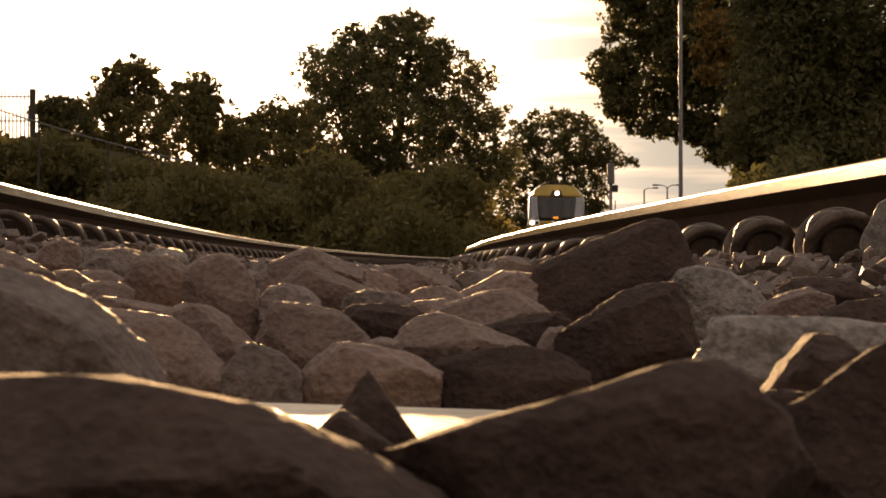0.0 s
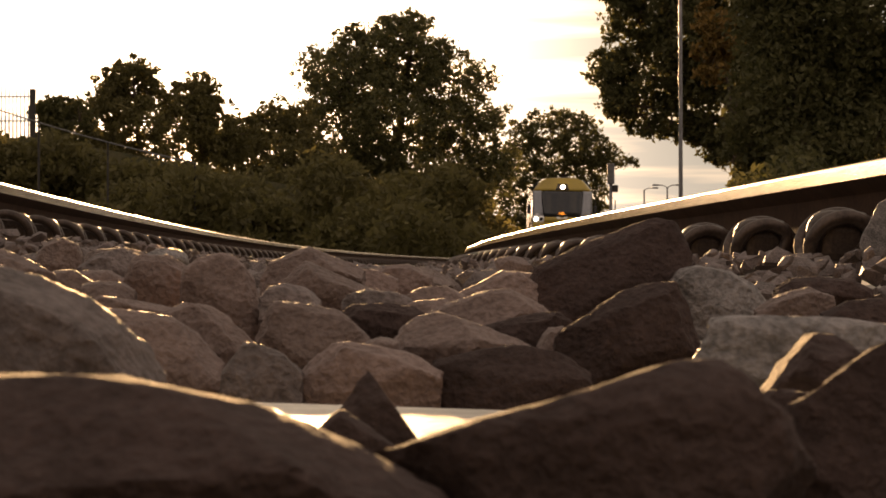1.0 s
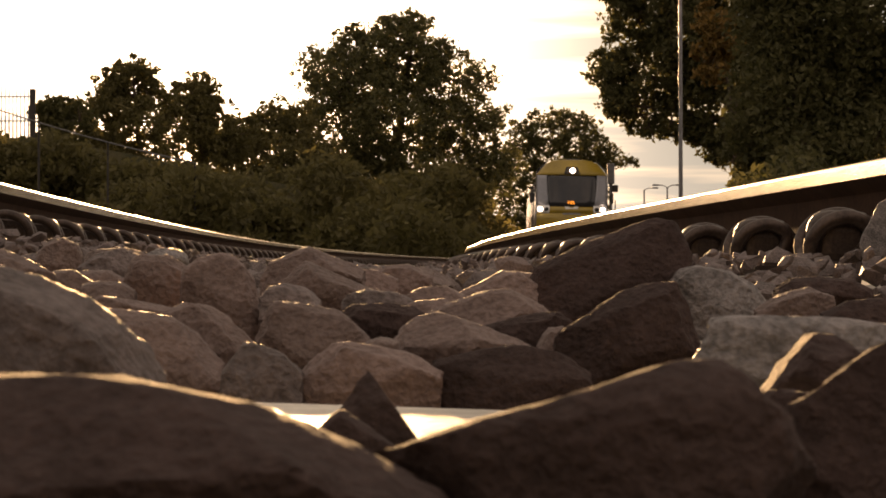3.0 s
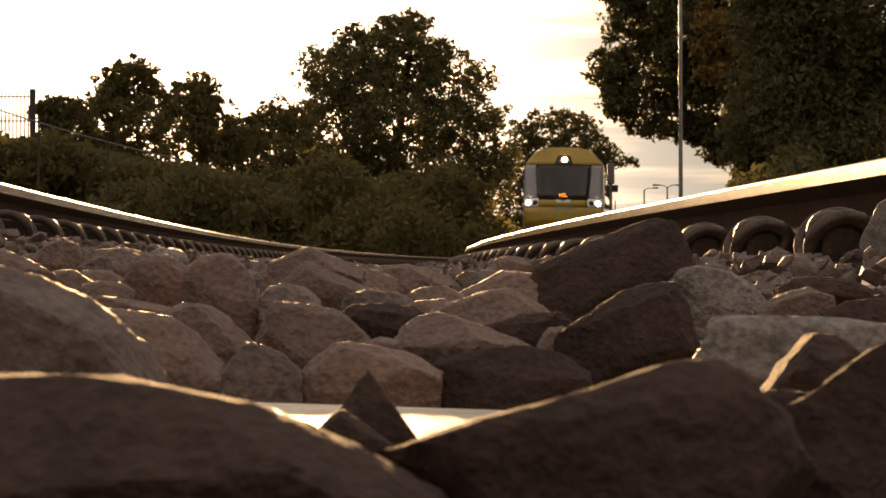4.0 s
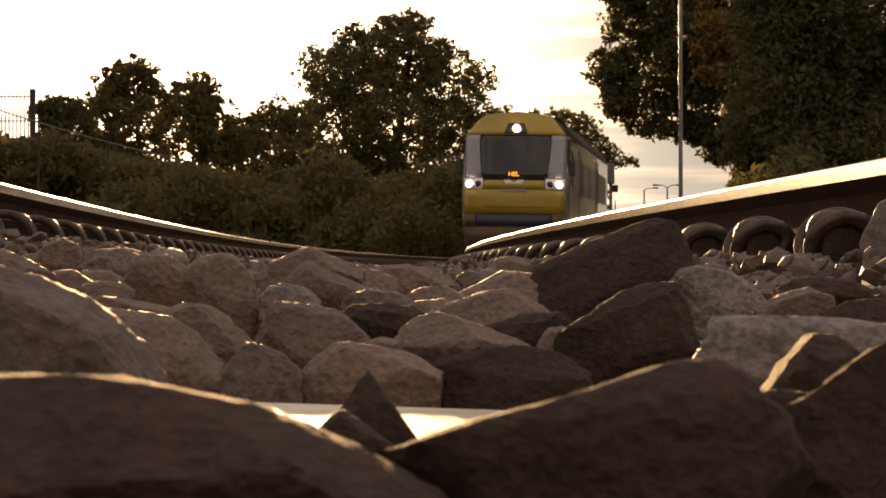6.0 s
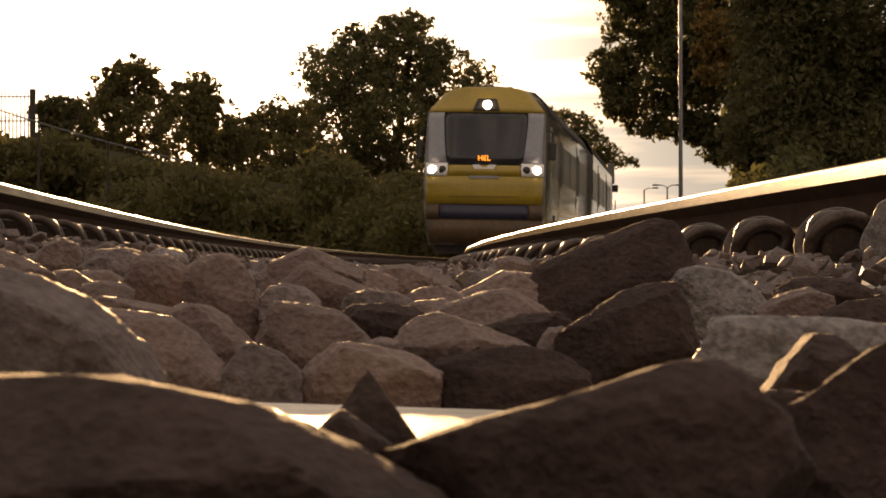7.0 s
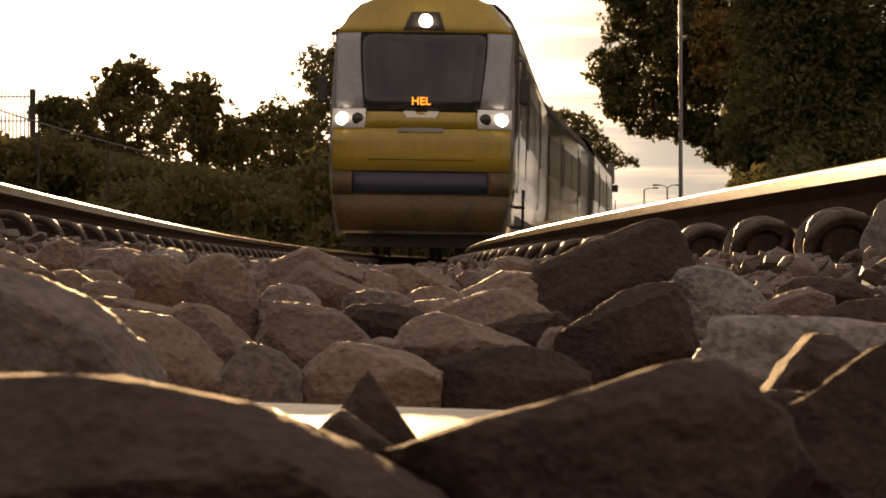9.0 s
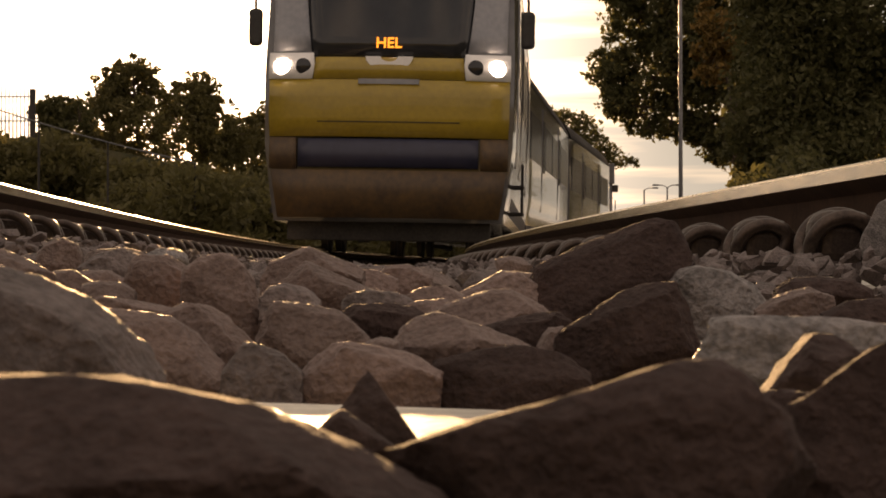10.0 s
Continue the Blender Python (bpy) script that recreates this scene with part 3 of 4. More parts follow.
    facet_stone(-0.0426, 1.000, -0.0284, 0.0338, 0.0209, 0.0232, 122, ((158, 0.97), (122, 0.88), (60, 0.81), (57, 0.81)))
    facet_stone(-0.0262, 1.020, -0.0256, 0.0226, 0.0180, 0.0128, 123, ((137, 1.17), (93, 0.95), (55, 0.96)))
    facet_stone(-0.0136, 1.050, -0.0270, 0.0202, 0.0180, 0.0161, 124, ((140, 1.01), (96, 0.95), (63, 0.94)))
    facet_stone(-0.0024, 0.950, -0.0314, 0.0195, 0.0180, 0.0134, 125, ((129, 1.00), (94, 0.95), (56, 1.00)))
    facet_stone(0.0165, 0.985, -0.0301, 0.0273, 0.0180, 0.0167, 126, ((129, 0.65), (97, 0.89), (36, 1.06)))
    facet_stone(-0.1141, 1.060, -0.0196, 0.0239, 0.0180, 0.0140, 127, ((136, 0.81), (104, 0.86), (51, 0.95)), M_GREYSTONE)
    facet_stone(-0.1149, 0.950, -0.0269, 0.0144, 0.0180, 0.0141, 128, ((130, 1.18), (92, 0.97), (56, 0.85)))
    facet_stone(-0.1121, 1.000, -0.0247, 0.0174, 0.0180, 0.0117, 129, ((114, 1.12), (90, 0.97), (50, 0.95)))
    facet_stone(-0.0983, 0.900, -0.0286, 0.0158, 0.0180, 0.0125, 130, ((117, 1.13), (86, 0.92), (53, 0.99)))
    facet_stone(-0.0855, 0.850, -0.0327, 0.0248, 0.0180, 0.0128, 131, ((137, 1.24), (75, 0.72), (68, 0.70), (29, 0.91)))
    facet_stone(-0.1238, 0.900, -0.0236, 0.0196, 0.0180, 0.0170, 132, ((120, 1.18), (69, 0.67), (60, 0.60)))
    facet_stone(-0.1377, 1.100, -0.0201, 0.0162, 0.0180, 0.0188, 133, ((141, 0.96), (108, 0.88), (70, 0.97), (24, 1.00)))
    facet_stone(0.1156, 0.930, -0.0263, 0.0300, 0.0186, 0.0114, 134, ((152, 0.98), (102, 0.96), (75, 0.91), (35, 0.94)), M_SHADESTONE)
    facet_stone(0.1180, 0.860, -0.0337, 0.0230, 0.0180, 0.0129, 135, ((132, 0.88), (101, 0.90), (86, 0.98)), M_SHADESTONE)
    facet_stone(0.1032, 0.900, -0.0327, 0.0233, 0.0180, 0.0148, 136, ((132, 0.73), (114, 0.75), (59, 1.02)))


def free_of_sleepers(y, half):
    k = round((y - FIRST) / PITCH)
    return abs(y - (FIRST + PITCH * k)) > half


def loose_ballast(bed):
    """Scattered stones that fill the cribs and shoulders; the nearest are pieces of their own."""
    rnd = random.Random(11)
    shapes, near_shapes = [], []
    for s in range(14):
        l, h = rnd.uniform(0.75, 1.1), rnd.uniform(0.34, 0.62)
        for kept, bm in ((shapes, chip_bmesh(l, h, 200 + s)), (near_shapes, rock_bmesh(1.0, l, h, 240 + s, 11, 3, 0.03))):
            me = bpy.data.meshes.new("stone")
            bm.to_mesh(me)
            bm.free()
            if kept is near_shapes:
                me.polygons.foreach_set("use_smooth", [True] * len(me.polygons))
                me.set_sharp_from_angle(angle=radians(24))
            me.materials.append(M_STONE)
            kept.append(me)
    places, near = [], []
    # along the track, across it, how many
    bands = [(0.68, 1.16, -0.76, 0.76, 150), (1.38, 3.0, -0.76, 0.76, 520), (3.0, 6.0, -0.76, 0.76, 1300), (6.0, 12.0, -0.76, 0.76, 2300), (12.0, 26.0, -0.76, 0.76, 3600),
             (-4.0, -0.2, -0.76, 0.76, 1900), (-0.2, 0.45, -0.76, -0.16, 120), (-0.2, 0.45, 0.16, 0.76, 120), (-4.0, 24.0, 0.9, 2.1, 6000), (-4.0, 24.0, -2.1, -0.9, 6000)]
    for y0, y1, a0, a1, count in bands:
        for _ in range(count):
            y, a = rnd.uniform(y0, y1), rnd.uniform(a0, a1)
            size = rnd.uniform(0.018, 0.045) if y > 1.2 or y < 0 else rnd.uniform(0.02, 0.036)
            shoulder = abs(a) > 0.88
            if shoulder:
                size *= 1.15
            between = free_of_sleepers(y, 0.125) or abs(a) > 1.32
            if not between and rnd.random() > (0.6 if abs(a) > 0.35 and y > 2.4 else 0.25):
                continue
            top = rnd.uniform(-0.045, -0.014) + min(0.016, 0.003 * max(y, 0)) + (0.032 if a > 0.42 and y > 2.8 and not shoulder else 0.036 if a < -0.42 and y > 2.8 and not shoulder else 0.0)
            if 0 < y < 1.4 and not shoulder:
                top = rnd.uniform(-0.06, -0.033)
            z = max(top - size * 0.35, -0.05 if between else -0.028)
            if abs(a) > 1.55:
                z -= (abs(a) - 1.55) * 0.42
            p = on_track(y, a, 0)
            row = (p.x, p.y, p.z + z, size, rnd.randrange(14), [rnd.uniform(0, 360) for _ in range(3)])
            (near if 0.6 < y < 2.6 and not shoulder else places).append(row)
    near.sort(key=lambda q: q[1])
    places += near[300:]
    places = near[:300] + places
    pale_shapes = []
    for me in near_shapes[:5]:
        me = me.copy()
        me.materials[0] = M_GREYSTONE
        pale_shapes.append(me)
    for x, y, z, size, s, r in places[:300]:
        ob = new("stone", pale_shapes[s % 5] if x > 0.1 and s < 9 else near_shapes[s])
        ob.parent = bed
        ob.matrix_basis = pose(x, y, z, r[0] * 0.12, r[1] * 0.12, r[2]) @ Matrix.Scale(size, 4)
    verts, faces = [], []
    for x, y, z, size, s, r in places[300:]:
        m = pose(x, y, z, r[0] * 0.12, r[1] * 0.12, r[2]) @ Matrix.Scale(size, 4)
        base = len(verts)
        verts += [m @ v.co for v in shapes[s].vertices]
        faces += [[base + i for i in p.vertices] for p in shapes[s].polygons]
    ob = mesh_object("ballast_stones", verts, faces, M_GREYSTONE)
    ob.parent = bed
    tagged(ob, "grey crushed stones spread over the track bed", kind="stuff")


# ---- the train ----
def half_width(z):
    """Half the body's width at a height over the rails."""
    return float(np.interp(z, (0.25, 0.6, 1.1, 1.9, 3.18, 3.42, 3.62, 3.72, 3.77, 3.80), (1.22, 1.27, 1.33, 1.34, 1.305, 1.12, 0.95, 0.74, 0.42, 0.02)))


def body_width(z):
    """Half the width of the passenger body behind the cab, fuller at the cantrail than the cab's face."""
    return float(np.interp(z, (0.25, 0.6, 1.1, 1.9, 3.22, 3.5, 3.68, 3.755, 3.80), (1.22, 1.27, 1.33, 1.34, 1.33, 1.18, 0.99, 0.6, 0.02)))


def front_y(x, z):
    """How far back the cab's face lies: bowed in plan, raked above the lamps, tucked in below."""
    rake = max(0.0, z - 1.75) * 0.30 + max(0.0, z - 3.2) * 0.5
    return rake + 0.20 * (abs(x) / 1.3) ** 2.4 + max(0.0, 0.7 - z) * 0.25


def face_panel(name, xl, xr, zs, out, thick, material, parent, label="", nx=12):
    """A panel lying on the cab's face: left and right bound for each height."""
    bm, outer, inner = bmesh.new(), [], []
    for z, a, b in zip(zs, xl, xr):
        row_o, row_i = [], []
        for k in range(nx + 1):
            x = a + (b - a) * k / nx
            y = front_y(x, z)
            row_o.append(bm.verts.new((x, y - out, z)))
            row_i.append(bm.verts.new((x, y - out + thick, z)))
        outer.append(row_o)
        inner.append(row_i)
    n = len(zs)
    for j in range(n - 1):
        for k in range(nx):
            bm.faces.new((outer[j][k], outer[j][k + 1], outer[j + 1][k + 1], outer[j + 1][k]))
            bm.faces.new((inner[j][k + 1], inner[j][k], inner[j + 1][k], inner[j + 1][k + 1]))
        bm.faces.new((outer[j][0], outer[j + 1][0], inner[j + 1][0], inner[j][0]))
        bm.faces.new((outer[j + 1][nx], outer[j][nx], inner[j][nx], inner[j + 1][nx]))
    for k in range(nx):
        bm.faces.new((outer[0][k + 1], outer[0][k], inner[0][k], inner[0][k + 1]))
        bm.faces.new((outer[-1][k], outer[-1][k + 1], inner[-1][k + 1], inner[-1][k]))
    return part(name, bm, material, parent, label, True)


LEVELS = [0.3, 0.6, 0.85, 1.1, 1.3, 1.5, 1.75, 1.95, 2.2, 2.6, 3.0, 3.18, 3.30, 3.42, 3.52, 3.62, 3.68, 3.72, 3.77, 3.80]
CAR = 22.9


def car_shell(parent, cab):
    """The body tube: sides and roof from end to end, closed at the back; the cab's face at the front."""
    bm = bmesh.new()
    loop = [(half_width(z), z) for z in LEVELS] + [(-half_width(z), z) for z in reversed(LEVELS)]
    rings = []
    for y in (None, 0.9, 1.6, 8.0, 16.0, CAR - 0.05, CAR):
        ring = []
        for x, z in loop:
            k = (0.985 if y == CAR else 1.0) * (1.0 if y is None else body_width(z) / half_width(z))
            yy = (front_y(x, z) if cab else 0.0) if y is None else (y + (front_y(x, z) if (cab and y < 1.0) else 0.0))
            ring.append(bm.verts.new((x * (0.985 if y is None else k), yy, z)))
        rings.append(ring)
    n = len(loop)
    for a, b in zip(rings, rings[1:]):
        for k in range(n):
            bm.faces.new((a[k], b[k], b[(k + 1) % n], a[(k + 1) % n]))
    m = len(LEVELS)
    for j in range(m - 1):        # face of the cab, in strips
        for ring, flip in ((rings[0], False), (rings[-1], True)):
            q = (ring[j], ring[j + 1], ring[n - 2 - j], ring[n - 1 - j])
            bm.faces.new(tuple(reversed(q)) if flip else q)
    bmesh.ops.recalc_face_normals(bm, faces=bm.faces)
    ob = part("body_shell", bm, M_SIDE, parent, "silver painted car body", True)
    ob.data.set_sharp_from_angle(angle=radians(30))
    # dark roof skin
    roof = bmesh.new()
    rows = []
    zs = [z for z in LEVELS if z >= 3.15]
    prof = [(body_width(z) + 0.006, z + 0.006) for z in zs] + [(-body_width(z) - 0.006, z + 0.006) for z in reversed(zs)]
    for y in ((1.55 if cab else 0.02), 8.0, 16.0, CAR - 0.02):
        rows.append([roof.verts.new((x, y, z)) for x, z in prof])
    for a, b in zip(rows, rows[1:]):
        for k in range(len(prof) - 1):
            roof.faces.new((a[k], a[k + 1], b[k + 1], b[k]))
    bmesh.ops.recalc_face_normals(roof, faces=roof.faces)
    bmesh.ops.solidify(roof, geom=list(roof.faces), thickness=0.004)
    part("roof", roof, M_DARK, parent, "dark grey roof", True)


def side_panel(name, side, y0, y1, z0, z1, out, material, parent, label=""):
    bm, o, i = bmesh.new(), [], []
    zs = [z0 + (z1 - z0) * k / 3 for k in range(4)]
    for z in zs:
        w = body_width(z)
        o.append([bm.verts.new((side * (w + out), y, z)) for y in (y0, y1)])
        i.append([bm.verts.new((side * (w - 0.004), y, z)) for y in (y0, y1)])
    for j in range(3):
        bm.faces.new((o[j][0], o[j][1], o[j + 1][1], o[j + 1][0]))
        bm.faces.new((o[j][0], o[j + 1][0], i[j + 1][0], i[j][0]))
        bm.faces.new((o[j + 1][1], o[j][1], i[j][1], i[j + 1][1]))
    bm.faces.new((o[0][0], i[0][0], i[0][1], o[0][1]))
    bm.faces.new((o[3][1], i[3][1], i[3][0], o[3][0]))
    bmesh.ops.recalc_face_normals(bm, faces=bm.faces)
    return part(name, bm, material, parent, label)


def bogie(parent, y):
    b = box(-1.12, -0.98, y - 1.75, y + 1.75, 0.42, 0.68, 0.03)
    box(0.98, 1.12, y - 1.75, y + 1.75, 0.42, 0.68, 0.03, b)
    box(-1.0, 1.0, y - 0.3, y + 0.3, 0.45, 0.75, 0.03, b)
    for s in (-1, 1):
        for d in (-1.15, 1.15):
            box(s * 1.13 - 0.08, s * 1.13 + 0.08, y + d - 0.16, y + d + 0.16, 0.3, 0.56, 0.03, b)
    frame_ob = part("bogie", b, M_DARK, parent, "black bogie frame with axle boxes")
    sets = []
    for d in (-1.15, 1.15):
        prof = [(0.09, -1.0), (0.09, -0.87), (0.42, -0.868), (0.42, -0.80), (0.45, -0.79), (0.45, -0.765), (0.1, -0.75), (0.1, 0.75), (0.45, 0.765), (0.45, 0.79), (0.42, 0.80), (0.42, 0.868), (0.09, 0.87), (0.09, 1.0)]
        w = part("wheelset", lathe(prof, 28, "X"), M_DARK, frame_ob, "steel wheels on an axle")
        w.location = (0, y + d, 0.42)
        sets.append(w)
    return sets


def railcar(cab, label):
    root = tagged(new("railcar"), label, "train", "cars of the train")
    car_shell(root, cab)
    side_y = 2.6 if cab else 0.6
    for s in (-1, 1):
        for y0 in (6.0, 15.2):                      # double doors
            for k in range(2):
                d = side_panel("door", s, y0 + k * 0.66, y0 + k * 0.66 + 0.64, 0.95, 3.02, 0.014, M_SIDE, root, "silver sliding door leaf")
                side_panel("door_window", s, y0 + k * 0.66 + 0.14, y0 + k * 0.66 + 0.5, 1.75, 2.8, 0.020, M_SIDEGLASS, d, "dark glass")
        for y0, y1 in ((side_y, 5.7), (7.6, 11.2), (11.35, 14.9), (16.8, 21.8)):
            side_panel("side_window", s, y0 + 0.1, y1 - 0.1, 1.85, 2.72, 0.008, M_SIDEGLASS, root, "dark tinted glass")
        side_panel("side_stripe", s, side_y, CAR - 0.3, 0.42, 0.62, 0.006, M_BLUE, root, "dark blue band")
        sk = box(s * 1.10, s * 1.22, 7.6, CAR - 7.6, 0.22, 0.9, 0.03)
        part("equipment_skirt", sk, M_DARK, root, "black equipment skirt")
    wheels = bogie(root, 3.9) + bogie(root, 19.0)
    gang = box(-0.6, 0.6, CAR, CAR + 0.45, 0.95, 3.2, 0.05)
    for k in range(5):
        box(-0.68, 0.68, CAR + 0.04 + k * 0.085, CAR + 0.08 + k * 0.085, 0.9, 3.28, 0.01, gang)
    part("gangway", gang, M_RUBBER, root, "black rubber bellows")
    for y in (5.0, 11.0, 17.0):
        part("roof_unit", box(-0.62, 0.62, y - 1.0, y + 1.0, 3.70, 3.84, 0.05), M_DARK, root, "grey rooftop ventilation unit")
    if not cab:
        return root, wheels
    # cab face, from the rails up
    face_panel("lower_valance", [-1.17, -1.21, -1.24], [1.17, 1.21, 1.24], [0.34, 0.6, 0.84], 0.012, 0.05, M_GRIMY, root, "grimy brown-yellow valance")
    # black plate added to stand for the dark under the cab, hiding bright ground
    blind = box(-1.08, 1.08, 0.42, 0.50, 0.10, 0.40, 0.02)
    for s in (-1, 1):
        box(s * 0.72 - 0.05, s * 0.72 + 0.05, 0.46, 1.3, 0.30, 0.44, 0.01, blind)
    part("gap_blind", blind, M_DARK, root, "added black plate darkening the gap under the cab")
    face_panel("recess_band", [-0.95, -0.95, -0.95], [0.95, 0.95, 0.95], [0.87, 1.0, 1.17], 0.010, 0.05, M_BLUE, root, "dark blue recessed band")
    for s in (-1, 1):
        a, b = sorted((s * 0.97, s * 1.26))
        face_panel("valance_corner", [a, a, a], [b, b, b], [0.85, 1.0, 1.18], 0.012, 0.05, M_GRIMY, root, "grimy yellow corner", 4)
    face_panel("front_panel", [-1.26, -1.27, -1.27, -1.27], [1.26, 1.27, 1.27, 1.27], [1.19, 1.4, 1.6, 1.79], 0.016, 0.05, M_YELLOW, root, "bright yellow warning panel")
    face_panel("upper_front_panel", [-0.80, -0.78], [0.80, 0.78], [1.795, 2.03], 0.016, 0.05, M_YELLOW, root, "bright yellow panel between the lamps")
    face_panel("panel_crease", [-0.75, -0.75], [0.75, 0.75], [1.342, 1.353], 0.022, 0.03, M_DARK, root, "dark joint line")
    face_panel("windscreen", [-0.81, -0.84, -0.87, -0.89, -0.90, -0.89], [0.81, 0.84, 0.87, 0.89, 0.90, 0.89], [2.035, 2.25, 2.55, 2.85, 3.05, 3.19], 0.010, 0.04, M_GLASS, root, "large dark cab window")
    for s in (-1, 1):
        a = [s * 0.825, s * 0.855, s * 0.885, s * 0.905, s * 0.915, s * 0.905]
        b = [s * 1.24, s * 1.24, s * 1.245, s * 1.25, s * 1.255, s * 1.25]
        lo, hi = (a, b) if s > 0 else (b, a)
        face_panel("windscreen_pillar", lo, hi, [2.08, 2.3, 2.6, 2.85, 3.05, 3.185], 0.014, 0.05, M_GREY, root, "silver grey corner pillar", 5)
        a, b = [s * 0.81, s * 0.79, s * 0.80], [s * 1.28, s * 1.28, s * 1.275]
        lo, hi = (a, b) if s > 0 else (b, a)
        lampbox = face_panel("lamp_panel", lo, hi, [1.795, 1.95, 2.075], 0.022, 0.05, M_WHITE, root, "pale grey lamp housing", 5)
        yy = front_y(1.126, 1.925) - 0.03
        lens = lathe([(0.088, 0.0), (0.088, 0.02), (0.075, 0.033), (0.045, 0.042), (0.01, 0.045)], 20, "Y")
        bmesh.ops.transform(lens, matrix=pose(s * 1.135, yy + 0.01, 1.925), verts=lens.verts)
        part("headlight", lens, M_LAMP, lampbox, "lit white headlight", True)
        yy = front_y(0.9, 1.925) - 0.03
        tail = lathe([(0.085, 0.0), (0.085, 0.015), (0.07, 0.022), (0.01, 0.024)], 18, "Y")
        bmesh.ops.transform(tail, matrix=pose(s * 0.91, yy + 0.01, 1.93), verts=tail.verts)
        part("marker_light", tail, M_GLASS, lampbox, "unlit dark marker light", True)
    zs = [3.19, 3.3, 3.42, 3.52, 3.62, 3.68, 3.72, 3.765]
    wd = [half_width(z) - 0.018 for z in zs]
    face_panel("brow", [-w for w in wd], wd, zs, 0.018, 0.06, M_YELLOW, root, "yellow brow over the window")
    face_panel("lamp_hood", [-0.30, -0.27, -0.23, -0.20], [0.30, 0.27, 0.23, 0.20], [3.215, 3.3, 3.42, 3.5], 0.035, 0.05, M_DARK, root, "black hood round the top lamp", 6)
    lens = lathe([(0.095, 0.0), (0.095, 0.02), (0.08, 0.032), (0.01, 0.04)], 20, "Y")
    bmesh.ops.transform(lens, matrix=pose(0.02, front_y(0, 3.30) - 0.045, 3.355), verts=lens.verts)
    part("headlight", lens, M_LAMP, root, "lit white top headlight", True)
    # badge: a pale half ring under the window
    bad = bmesh.new()
    pts = [(math.cos(a), math.sin(a)) for a in (math.pi + math.pi * k / 12 for k in range(13))]
    ring = [[bad.verts.new((r * c, front_y(0, 2.0) - 0.03 + d, 2.04 + r * 0.62 * s)) for c, s in pts] for r, d in ((0.25, 0.0), (0.09, 0.0), (0.09, 0.03), (0.25, 0.03))]
    for a, b in zip(ring, ring[1:] + ring[:1]):
        for k in range(12):
            bad.faces.new((a[k], a[k + 1], b[k + 1], b[k]))
    for e in (0, 12):
        bad.faces.new([r[e] for r in ring])
    bmesh.ops.recalc_face_normals(bad, faces=bad.faces)
    part("badge", bad, M_WHITE, root, "pale half-round badge")
    # lettering bar under the badge, mirror, step
    part("lettering_bar", box(-0.32, 0.32, front_y(0, 1.78) - 0.024, front_y(0, 1.78) - 0.01, 1.745, 1.80), M_GREY, root, "worn pale lettering bar")
    for s in (-1, 1):
        arm = tube(smooth_path([(s * 1.28, 0.62, 2.78), (s * 1.40, 0.52, 2.80), (s * 1.45, 0.48, 2.68), (s * 1.45, 0.47, 2.5)], 4), 0.016, 8)
        arm_ob = part("mirror_arm", arm, M_DARK, root, "black bent mirror arm", True)
        part("mirror", box(s * 1.45 - 0.075, s * 1.45 + 0.075, 0.42, 0.52, 2.16, 2.56, 0.05, segs=4), M_RUBBER, arm_ob, "black rounded mirror housing")
        st = box(s * 1.25, s * 1.42, 2.2, 2.7, 0.42, 0.46, 0.01)
        box(s * 1.25, s * 1.42, 2.2, 2.7, 0.72, 0.76, 0.01, st)
        for y in (2.22, 2.68):
            box(s * 1.38, s * 1.41, y - 0.015, y + 0.015, 0.42, 1.0, 0.004, st)
        part("cab_step", st, M_DARK, root, "black cab step")
        d = side_panel("cab_door", s, 1.75, 2.4, 0.95, 2.95, 0.012, M_GREY, root, "grey cab door")
        side_panel("cab_door_window", s, 1.85, 2.3, 1.95, 2.75, 0.018, M_GLASS, d, "dark glass")
        part("roof_horn", box(s * 0.45 - 0.06, s * 0.45 + 0.06, 1.3, 1.6, 3.72, 3.80, 0.02), M_DARK, root, "dark roof horn")
    fd = bpy.data.curves.new("destination_text", "FONT")
    fd.body, fd.size, fd.extrude, fd.align_x = "HEL", 0.16, 0.003, "CENTER"
    fd.offset = 0.003
    fd.materials.append(M_AMBER)
    tmp = bpy.data.objects.new("tmp", fd)
    scene.collection.objects.link(tmp)
    me = bpy.data.meshes.new_from_object(tmp.evaluated_get(bpy.context.evaluated_depsgraph_get()))
    bpy.data.objects.remove(tmp)
    txt = new("destination_text", me)
    txt.parent = root
    txt.matrix_basis = pose(-0.01, front_y(0, 2.13) - 0.022, 2.135, 90 - 14)
    tagged(txt, "amber lit destination letters")
    return root, wheels


SPEED, START = 11.266, 144.754


def car_pose(t, k):
    """The pose of car k at t seconds, by the track under its two bogies."""
    y = START - SPEED * t + 23.4 * k
    a, b = on_track(y + 3.9, 0, 0.17), on_track(y + 19.0, 0, 0.17)
    d = (b - a).normalized()
    o = a - d * 3.9
    o.x += float(np.interp(o.y, (32, 50, 80, 90, 99, 117, 145), (0.035, 0.0, 0.0, -0.05, -0.15, -0.13, -0.12)))   # the body's play over the bogies
    return Matrix.Translation(o) @ Matrix.Rotation(-math.atan2(d.x, d.y), 4, "Z") @ Matrix.Rotation(radians(0.9), 4, "Y")


def motions():
    times = [0.25 * k for k in range(41)]
    for k, car in enumerate(CARS):
        walk(car, [(t, car_pose(t, k)) for t in times])
    fast = [k / 30 for k in range(301)]
    for w in WHEELS:
        x, y, z = w.location
        walk(w, [(t, pose(x, y, z) @ Matrix.Rotation(SPEED * t / 0.42, 4, "X")) for t in fast])


